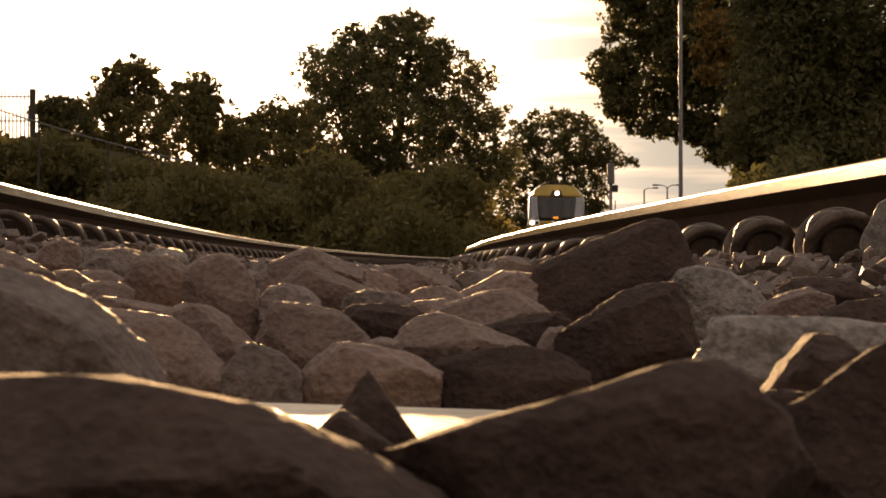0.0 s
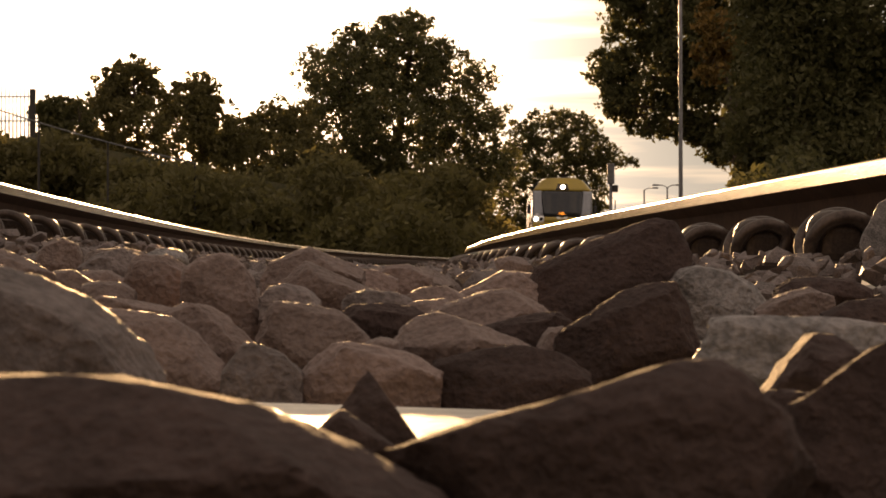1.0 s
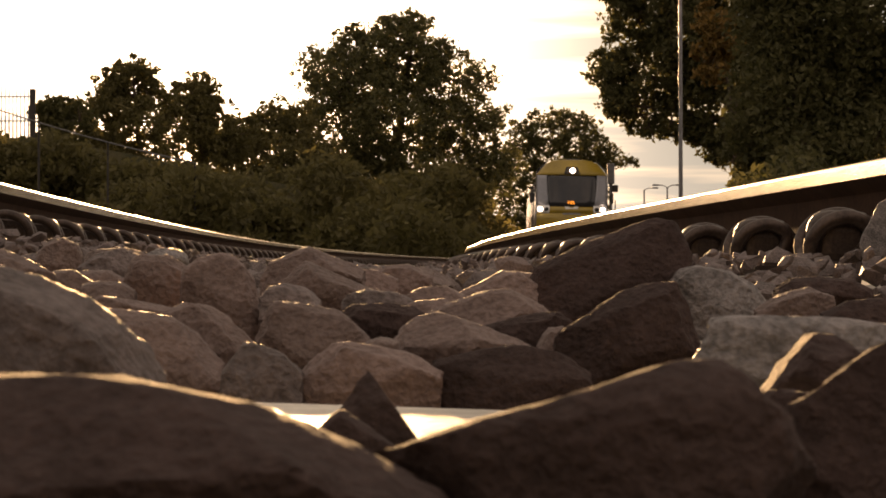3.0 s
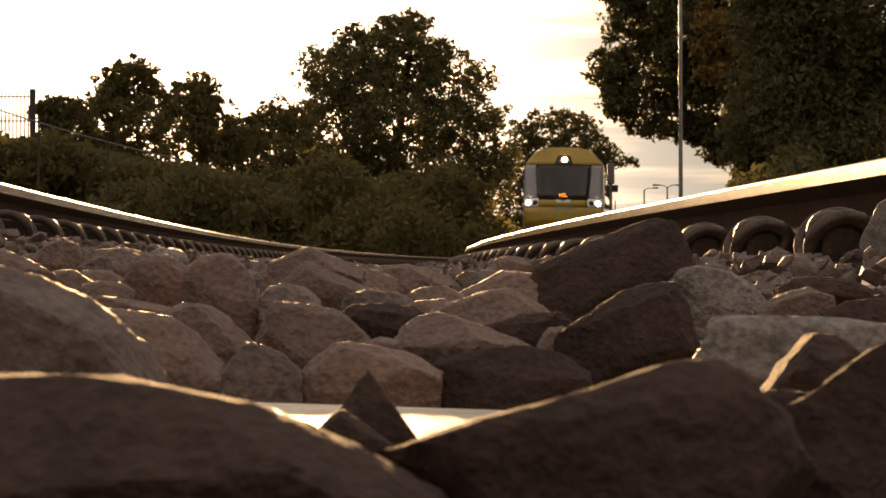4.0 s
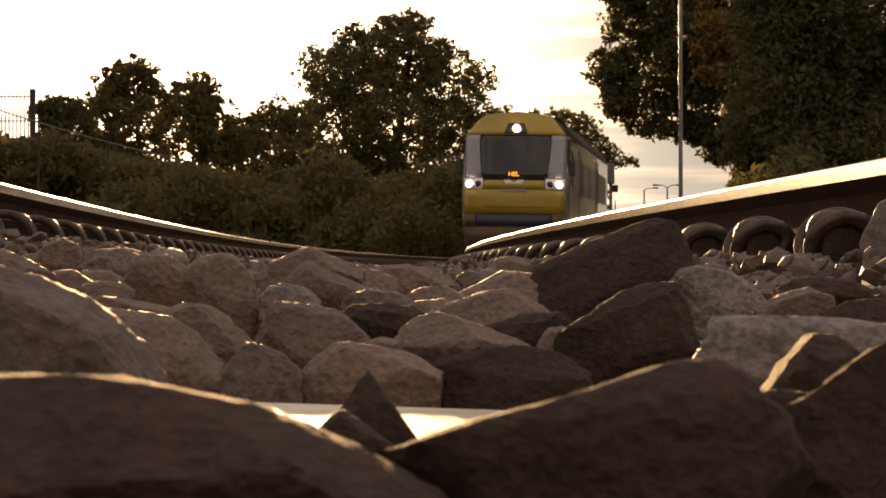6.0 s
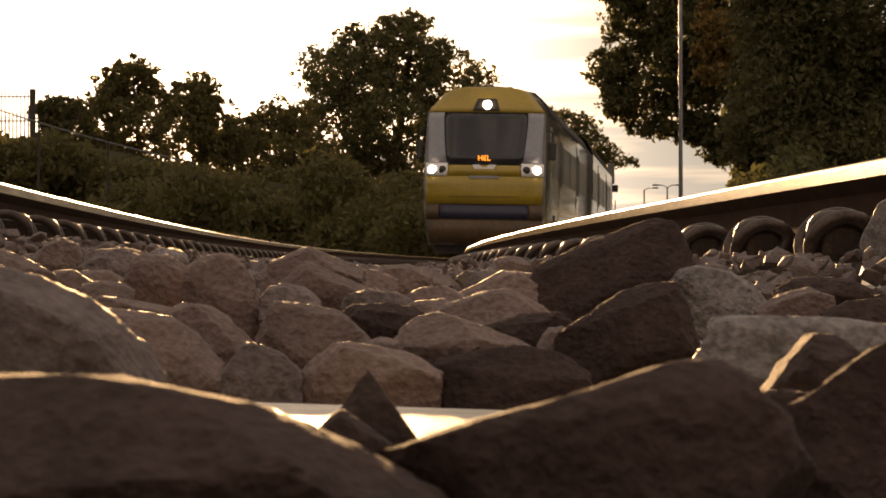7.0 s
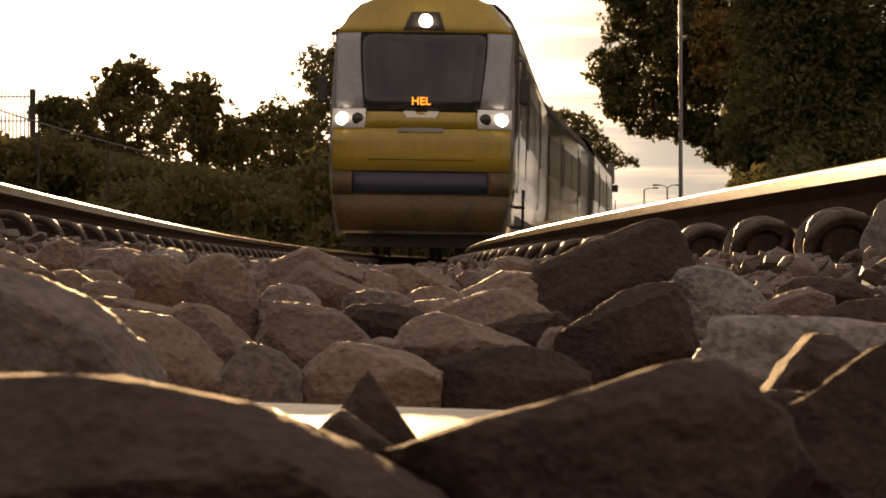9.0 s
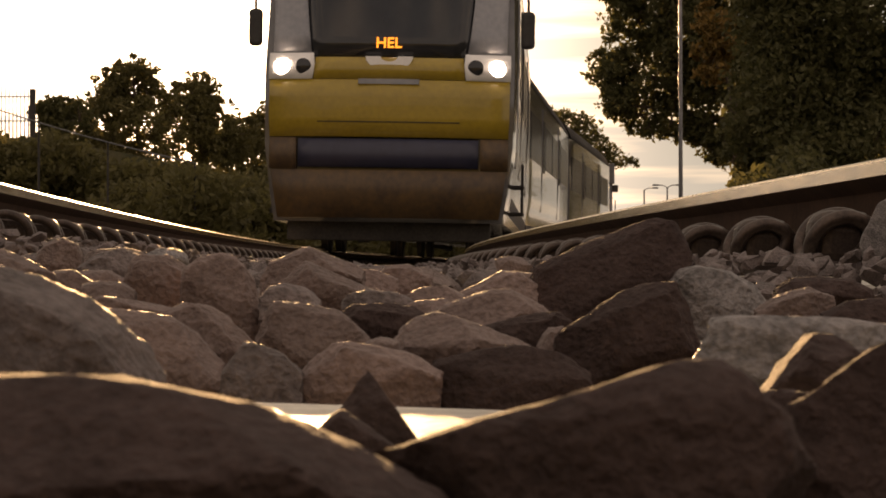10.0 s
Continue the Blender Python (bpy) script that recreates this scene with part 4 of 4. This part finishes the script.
# ---- trees and hedges ----
def leaf_cloud(blobs, count, size, seed, gap=0.1, flat=0.8):
    """Leaf blades scattered through lumpy clumps, denser at the rim, with holes."""
    rnd = np.random.RandomState(seed)
    weights = np.array([b[3] ** 2 for b in blobs])
    pick = rnd.choice(len(blobs), count, p=weights / weights.sum())
    v = rnd.normal(size=(count, 3))
    v /= np.linalg.norm(v, axis=1)[:, None]
    verts, faces = [], []
    rad = rnd.uniform(0.25, 1.0, count) ** 0.5
    axes = rnd.normal(size=(count, 2, 3))
    sz = rnd.uniform(0.6, 1.35, count) * size
    for i in range(count):
        bx, by, bz, br = blobs[pick[i]]
        d = Vector(v[i])
        lump = 0.92 + 0.40 * noise.noise(d * 2.6 + Vector((bx, bz, seed))) + 0.30 * noise.noise(d * 7 + Vector((bz, bx, seed)))
        p = Vector((bx, by, bz)) + Vector((d.x, d.y, d.z * flat)) * br * rad[i] * lump * 1.12
        if noise.noise(p * 0.9 + Vector((seed, 0, 0))) + 0.5 * noise.noise(p * 2.3) < -0.42 + gap * rad[i]:
            continue
        a = Vector(axes[i][0]).normalized()
        b = a.cross(Vector(axes[i][1])).normalized()
        s = sz[i]
        base = len(verts)
        verts += [p - a * s, p + b * s * 0.45, p + a * s, p - b * s * 0.45 + a.cross(b) * s * 0.2]
        faces += [(base, base + 1, base + 2), (base, base + 2, base + 3)]
    return verts, faces


def tree(base, blobs, count, size, seed, material, label, trunk=0.25, gap=0.1, name="tree", sprigs=0):
    rnd = random.Random(seed)
    root = tagged(new(name), label, name)
    top = max(blobs, key=lambda b: b[2])
    b0, t0 = Vector(base), Vector(top[:3])
    mid = b0.lerp(t0, 0.5) + Vector((rnd.uniform(-0.4, 0.4), 0, 0))
    spine = smooth_path([b0, b0.lerp(mid, 0.5), mid, mid.lerp(t0, 0.6), t0], 4)
    n = len(spine)
    part("trunk", tube(spine, [trunk * (1.25 - 1.2 * k / (n - 1)) + 0.02 for k in range(n)], 9), M_BARK, root, "brown tapered trunk", True)
    limbs = bmesh.new()
    for bx, by, bz, br in blobs:
        tip = Vector((bx, by, bz))
        h = min(max((bz - b0.z) / max(t0.z - b0.z, 0.1) - 0.06, 0.12), 0.9)
        start = spine[int(h * (n - 1))]
        knee = start.lerp(tip, 0.5) + Vector((0, 0, 0.2 * br))
        pts = smooth_path([start, knee, tip], 4)
        tube(pts, [trunk * 0.45 * (1 - 0.85 * k / (len(pts) - 1)) for k in range(len(pts))], 6, limbs)
        for _ in range(5):
            d = Vector((rnd.gauss(0, 1), rnd.gauss(0, 1), rnd.gauss(0.3, 1))).normalized()
            e = tip + d * br * rnd.uniform(0.7, 1.05)
            tube([tip, tip.lerp(e, 0.5) + Vector((0, 0, 0.1)), e], [trunk * 0.1 + 0.01, trunk * 0.07 + 0.008, 0.006], 5, limbs)
    part("limb_crown", limbs, M_BARK, root, "branching limbs", True)
    # small sprigs break up the outline
    extra = []
    for _ in range(2 * sprigs):
        bx, by, bz, br = rnd.choice(blobs)
        d = Vector((rnd.gauss(0, 1), rnd.gauss(0, 0.6), rnd.gauss(0.35, 1))).normalized()
        out = rnd.uniform(0.92, 1.2)
        extra.append((bx + d.x * br * 1.06 * out, by + d.y * br, bz + d.z * br * 0.88 * out, br * rnd.uniform(0.08, 0.22)))
    v, f = leaf_cloud(blobs, count, size, seed, gap)
    crown = mesh_object("crown", v, f, material)
    crown.parent = root
    if extra:
        v, f = leaf_cloud(extra, sprigs * 80, size * 0.9, seed + 5, 0.0)
        sp = mesh_object("outer_foliage", v, f, material)
        sp.parent = root
        tagged(sp, "outer leafy sprigs", kind="stuff")
    return root


def plants():
    # big broad tree west of the line, sun behind it
    tree((-2.603, 150.000, -0.620), [(-1.77, 150.0, 10.08, 2.22), (-3.96, 149.0, 9.18, 2.48), (-5.41, 151.0, 9.58, 1.67), (-0.25, 150.0, 8.97, 1.80), (-2.33, 150.0, 11.40, 1.16), (-1.37, 151.0, 12.09, 0.72), (-4.26, 150.0, 10.91, 1.11), (-0.25, 150.0, 10.63, 0.94),
         (-2.57, 148.0, 6.94, 3.01), (0.44, 150.0, 6.75, 2.08), (1.70, 151.0, 9.31, 1.00), (1.83, 150.0, 7.31, 1.25), (-5.06, 149.0, 6.71, 2.48), (1.55, 150.0, 4.81, 1.94), (2.40, 151.0, 5.12, 1.25), (-3.69, 149.0, 3.96, 2.20), (-1.21, 149.0, 3.96, 2.20), (-5.06, 149.0, 4.23, 1.93)],
         56000, 0.125, 21, M_LEAF, "tall broad leafy tree, dark against the low sun", 0.32, 0.24, sprigs=170)
    # lower trees and scrub further along the bank
    tree((-13.055, 130.000, -0.620), [(-13.18, 130.0, 8.01, 1.01), (-14.00, 131.0, 7.47, 0.97), (-12.34, 130.0, 6.93, 1.08), (-14.50, 130.0, 6.21, 1.32), (-13.07, 129.0, 5.57, 1.67), (-15.22, 130.0, 5.61, 1.08)],
         15000, 0.125, 22, M_LEAF2, "round-topped leafy tree on the bank, backlit", 0.2, 0.42, sprigs=70)
    tree((-10.816, 135.000, -0.620), [(-10.82, 135.0, 7.70, 0.90), (-11.23, 134.0, 7.02, 1.11), (-10.19, 135.0, 6.70, 1.00), (-10.98, 134.0, 5.54, 1.73), (-9.57, 135.0, 5.58, 1.25)],
         13000, 0.125, 23, M_LEAF2, "leafy tree on the bank in the sun's glare", 0.2, 0.44, sprigs=70)
    tree((-8.115, 140.000, -0.620), [(-7.86, 140.0, 6.43, 1.09), (-8.89, 140.0, 6.04, 1.09), (-6.87, 141.0, 6.74, 1.17), (-7.80, 139.0, 4.72, 1.92), (-6.31, 140.0, 5.01, 1.81), (-9.28, 140.0, 4.49, 1.55)],
         14000, 0.13, 24, M_LEAF2, "low spreading tree on the bank, backlit", 0.2, 0.3, sprigs=40)
    tree((-15.899, 125.000, -0.620), [(-15.90, 125.0, 6.43, 0.65), (-15.44, 126.0, 6.48, 0.60), (-16.36, 125.0, 6.20, 0.51), (-15.55, 125.0, 5.51, 0.92), (-14.86, 125.0, 5.97, 0.69)],
         6500, 0.12, 25, M_LEAF, "small dark tree beside the fence", 0.14, 0.34, sprigs=40)
    # pine-like tree behind the line
    tree((9.091, 245.000, -0.620), [(7.96, 245.0, 10.81, 1.72), (9.81, 246.0, 11.45, 1.63), (6.38, 245.0, 10.36, 1.45), (11.35, 245.0, 11.04, 1.36), (9.09, 245.0, 8.32, 2.26), (6.83, 245.0, 7.87, 1.90), (11.58, 245.0, 9.00, 1.54), (13.16, 245.0, 8.55, 0.90),
         (14.35, 246.0, 8.58, 0.73), (15.20, 245.0, 8.41, 0.50), (11.80, 245.0, 6.97, 1.09), (12.48, 245.0, 9.91, 0.81), (9.77, 245.0, 5.61, 2.26), (5.25, 245.0, 6.51, 2.04), (4.34, 245.0, 3.80, 2.71), (7.96, 245.0, 3.35, 2.71), (10.67, 245.0, 3.57, 2.04), (6.58, 244.0, 1.53, 2.70), (9.73, 244.0, 1.53, 2.25), (2.51, 243.0, 1.97, 2.69), (12.12, 245.0, 8.10, 1.27), (12.57, 245.0, 6.15, 0.90), (11.80, 245.0, 4.93, 1.27), (13.66, 245.0, 9.32, 0.68), (10.63, 244.0, 9.55, 1.53), (8.38, 244.0, 6.49, 2.25)],
         42000, 0.17, 26, M_LEAF, "spreading tree with level branches behind the track", 0.3, 0.36, sprigs=150)
    # large tree east of the line, crown above the lamp post
    tree((13.356, 112.000, -0.620), [(7.15, 112.0, 8.97, 1.24), (6.59, 113.0, 7.17, 1.15), (7.77, 112.0, 6.90, 1.45), (8.93, 111.0, 8.48, 1.54), (9.63, 112.0, 6.69, 1.45), (7.22, 113.0, 5.61, 0.79), (6.43, 112.0, 5.97, 0.66), (8.39, 112.0, 5.35, 0.79), (7.57, 112.0, 5.08, 0.50),
         (9.84, 112.0, 4.83, 0.74), (10.15, 112.0, 4.11, 0.50), (11.08, 112.0, 7.73, 2.07), (10.88, 112.0, 10.62, 2.48), (8.19, 112.0, 11.03, 2.27), (9.12, 112.0, 5.04, 0.54), (6.84, 112.0, 10.00, 0.83)],
         48000, 0.12, 27, M_LEAF, "large dark leafy tree overhanging the lineside", 0.4, 0.28, sprigs=200)
    tree((11.803, 96.000, -0.620), [(10.92, 96.0, 5.20, 1.95), (12.82, 97.0, 5.79, 2.15), (11.39, 97.0, 7.41, 2.15), (13.40, 96.0, 8.04, 2.30), (10.03, 96.0, 3.96, 1.24), (11.50, 95.0, 3.40, 1.58), (13.26, 95.0, 3.57, 1.75), (9.94, 96.0, 2.90, 0.97), (11.03, 97.0, 9.55, 2.15), (14.61, 97.0, 5.79, 2.15)],
         52000, 0.12, 28, M_LEAF, "dense dark tree at the edge of the lineside", 0.35, -0.3, sprigs=60)
    tree((11.059, 104.000, -0.620), [(9.15, 103.0, 8.25, 0.68), (9.53, 103.0, 7.48, 0.57), (9.05, 103.0, 6.72, 0.65), (8.86, 103.0, 7.29, 0.49)],
         1500, 0.13, 29, M_LEAF3, "branch-thin young tree with yellowing autumn leaves", 0.08, 0.2, sprigs=20)
    # unseen wood behind the lineside trees, added so the car sides reflect dark
    rnd = random.Random(77)
    blobs = [(y * rnd.uniform(0.102, 0.26), y, rnd.uniform(0.0, 13.0), rnd.uniform(2.0, 3.4)) for y in (rnd.uniform(185, 225) for _ in range(60))]
    v, f = leaf_cloud(blobs, 16000, 0.5, 33, -0.4)
    tagged(mesh_object("reflected_wood", v, f, M_LEAF), "unseen foliage added behind the lineside trees to darken reflections", "wood", kind="stuff")
    # scrub along both fences
    bush(-1, 31, "dense unbroken dark hedge along the bank")
    bush(1, 32, "dense dark scrub beside the track")


def bush(side, seed, label):
    rnd = random.Random(seed)
    blobs = []
    if side < 0:
        for k in range(70):
            y = rnd.uniform(95, 165)
            x = centre(y) - 3.6 - rnd.uniform(0, 1) ** 1.3 * (6 + 9 * (165 - y) / 70)
            top = np.interp(x / y, (-0.16, -0.12, -0.06, 0.0, 0.03), (0.044, 0.045, 0.040, 0.036, 0.018)) * y
            blobs.append((x, y, rnd.uniform(-0.1, 0.75) * top, rnd.uniform(0.8, 1.7)))
        for k in range(75):
            y = rnd.uniform(111.5, 116.5)
            x = rnd.uniform(-19, -5)
            blobs.append((x, y, rnd.uniform(0.0, 4.15 + min(0.0, (-x - 14) * 0.25)), 1.25))
    else:
        for k in range(46):
            y = rnd.uniform(70, 110)
            x = y * rnd.uniform(0.104, 0.175)
            blobs.append((x, y, rnd.uniform(-0.2, 0.030 * y), rnd.uniform(0.7, 1.3)))
    v, f = leaf_cloud(blobs, 150000 if side < 0 else 46000, 0.16 if side < 0 else 0.13, seed, -0.5)
    tagged(mesh_object("hedge", v, f, M_LEAF2 if side < 0 else M_LEAF), label, "hedge", kind="stuff")


# ---- posts, lamps, fence, distance ----
def lamp_post():
    x, y, _ = (6.062, 78.000, -0.620)
    root = tagged(new("lamp_post"), "tall plain galvanised steel post beside the track", "post")
    root.location = (x, y, -0.62)
    part("shaft", tube([(0.0, 0, 0), (0.0, 0, 1.2), (-0.01, 0, 6), (-0.03, 0, 11)], [0.066, 0.056, 0.050, 0.042], 14), M_GALV, root, smooth=True)
    part("base_plate", box(-0.2, 0.2, -0.2, 0.2, 0, 0.03, 0.008), M_GALV, root)
    part("door_plate", box(-0.05, 0.05, -0.092, -0.07, 0.5, 1.0, 0.006), M_GALV, root)
    part("crown_cap", lathe([(0.06, 10.98), (0.06, 11.03), (0.02, 11.06)], 12), M_GALV, root)


def signal_post():
    x, y, _ = (6.908, 126.000, -0.620)
    root = tagged(new("signal_post"), "grey trackside signal post with a tall sign box", "signal")
    root.location = (x, y, -0.62)
    part("shaft", tube([(0, 0, 0), (0, 0, 4.6)], 0.07, 10), M_GALV, root, smooth=True)
    part("sign_box", box(-0.15, 0.15, -0.12, 0.12, 4.05, 4.9, 0.03), M_GALV, root, "grey upright box")
    part("signal_head", box(0.06, 0.30, -0.16, 0.1, 3.72, 4.02, 0.05), M_DARK, root, "black signal head")
    part("ladder_rail", tube([(0.18, 0.0, 0.0), (0.18, 0, 3.4)], 0.025, 6), M_DARK, root)
    part("cabinet", box(-0.25, 0.25, -0.2, 0.2, 1.4, 2.1, 0.03), M_DARK, root, "dark equipment box")


def street_lamp(x, y, z_top, arms, label):
    root = tagged(new("street_lamp"), label, "street lamp", "distant street lamps")
    root.location = (x, y, -0.62)
    h = z_top + 0.62
    part("shaft", tube([(0, 0, 0), (0, 0, h * 0.6), (0, 0, h)], [0.09, 0.075, 0.06], 8), M_GALV, root, smooth=True)
    for s in arms:
        arm = part("arm", tube(smooth_path([(0, 0, h - 0.05), (s * 0.35, 0, h + 0.12), (s * 0.7, 0, h + 0.14)], 3), 0.04, 6), M_GALV, root, smooth=True)
        part("lantern", box(s * 0.9 - 0.25, s * 0.9 + 0.25, -0.12, 0.12, h + 0.08, h + 0.21, 0.05), M_GALV, arm, "flat grey lantern")


def palisade_fence():
    """A short run of upright pales on two bars, with its end post, on the bank."""
    y = 120.0
    x0, x1 = -19.6, -16.1
    z0, z1 = 5.6, 7.05
    root = tagged(new("palisade_fence"), "pale steel palisade fence on top of the bank", "fence")
    root.location = (0, y, 0)
    k = 0
    x = x0
    while x < x1 - 0.1:
        bm = box(x - 0.034, x + 0.034, -0.012, 0.012, z0 - 0.5, z1, 0.006)
        for v in bm.verts:
            if v.co.z > z1 - 0.02:
                v.co.x = x + (v.co.x - x) * 0.35
                v.co.z += 0.05
        part("pale", bm, M_GALV, root)
        x += 0.152
    for z in (z0 + 0.15, z1 - 0.35):
        part("rail_bar", box(x0 - 0.1, x1, 0.014, 0.05, z - 0.025, z + 0.025, 0.005), M_GALV, root)
    part("end_post", box(x1 - 0.1, x1 + 0.12, -0.09, 0.09, -0.62, z1 - 0.05, 0.02), M_DARK, root, "thick dark end post")


def bank():
    """The raised earth bank behind the hedge that carries the fence."""
    ys = [117, 122, 128, 135, 142, 150, 158, 166, 175]
    verts, faces, n = [], [], 6
    for y in ys:
        foot = centre(y) - 5.0
        k = float(np.interp(y, (117, 135, 175), (1.0, 0.85, 0.7)))
        for x, z in ((-70, -0.62), (-70, 5.1 * k), (-15.5, 5.0 * k), (-12.5, 4.4 * k), (foot - 3.0, 2.6 * k), (foot, -0.62)):
            verts.append((x, y, z + 0.12 * noise.noise(Vector((x, y, 0)))))
    for j in range(len(ys) - 1):
        faces += [(j * n + i, j * n + i + 1, (j + 1) * n + i + 1, (j + 1) * n + i) for i in range(n - 1)]
    faces.append(tuple(range(n)))
    faces.append(tuple(reversed([(len(ys) - 1) * n + i for i in range(n)])))
    tagged(mesh_object("bank", verts, faces, M_SOIL), "grassy earth bank carrying a fence", "bank", kind="structure")


def stay_wire():
    a, b = Vector((-14.957, 96.000, 5.274)), Vector((-8.428, 104.000, 3.545))
    pts = [a.lerp(b, k / 10) + Vector((0, 0, -0.12 * math.sin(math.pi * k / 10))) for k in range(11)]
    root = tagged(new("stay_wire"), "thin sloping steel handrail descending the bank", "handrail")
    part("wire", tube(pts, 0.028, 6), M_GALV, root, smooth=True)
    for k in (0, 3, 6, 10):
        p = pts[k]
        part("stanchion", tube([(p.x, p.y, -0.62), p], 0.04, 6), M_DARK, root)


def distance():
    """A low wooded ridge far off."""
    xs = [-1400 + 20 * k for k in range(141)]
    verts, faces = [], []
    for x in xs:
        h = 7 + 4 * noise.noise(Vector((x * 0.006, 0, 3))) + 1.5 * noise.noise(Vector((x * 0.05, 0, 7)))
        verts += [(x, 1500, -1.0), (x, 1500, h), (x, 1560, h * 0.9), (x, 1560, -1.0)]
    for i in range(len(xs) - 1):
        for k in range(3):
            faces.append((i * 4 + k, i * 4 + k + 1, (i + 1) * 4 + k + 1, (i + 1) * 4 + k))
    tagged(mesh_object("backdrop", verts, faces, M_SOIL), "low distant wooded ridge on the horizon", "horizon", kind="structure")


# ---- build ----
ground()
closing_banks()
BED = ballast_bed()
track()
lead, lead_wheels = railcar(True, "yellow-fronted commuter railcar with lit headlights on the track")
second, _ = railcar(False, "silver middle railcar with dark windows coupled behind")
third, _ = railcar(False, "silver rear railcar with dark windows, last of the train")
CARS, WHEELS = [lead, second, third], lead_wheels
plants()
lamp_post()
signal_post()
bank()
palisade_fence()
stay_wire()
distance()
street_lamp(16.43, 250.0, 6.37, (1,), "distant single-armed grey street lamp")
street_lamp(17.22, 235.0, 6.20, (-1, 1), "distant double-armed grey street lamp")
near_stones()
loose_ballast(BED)
motions()
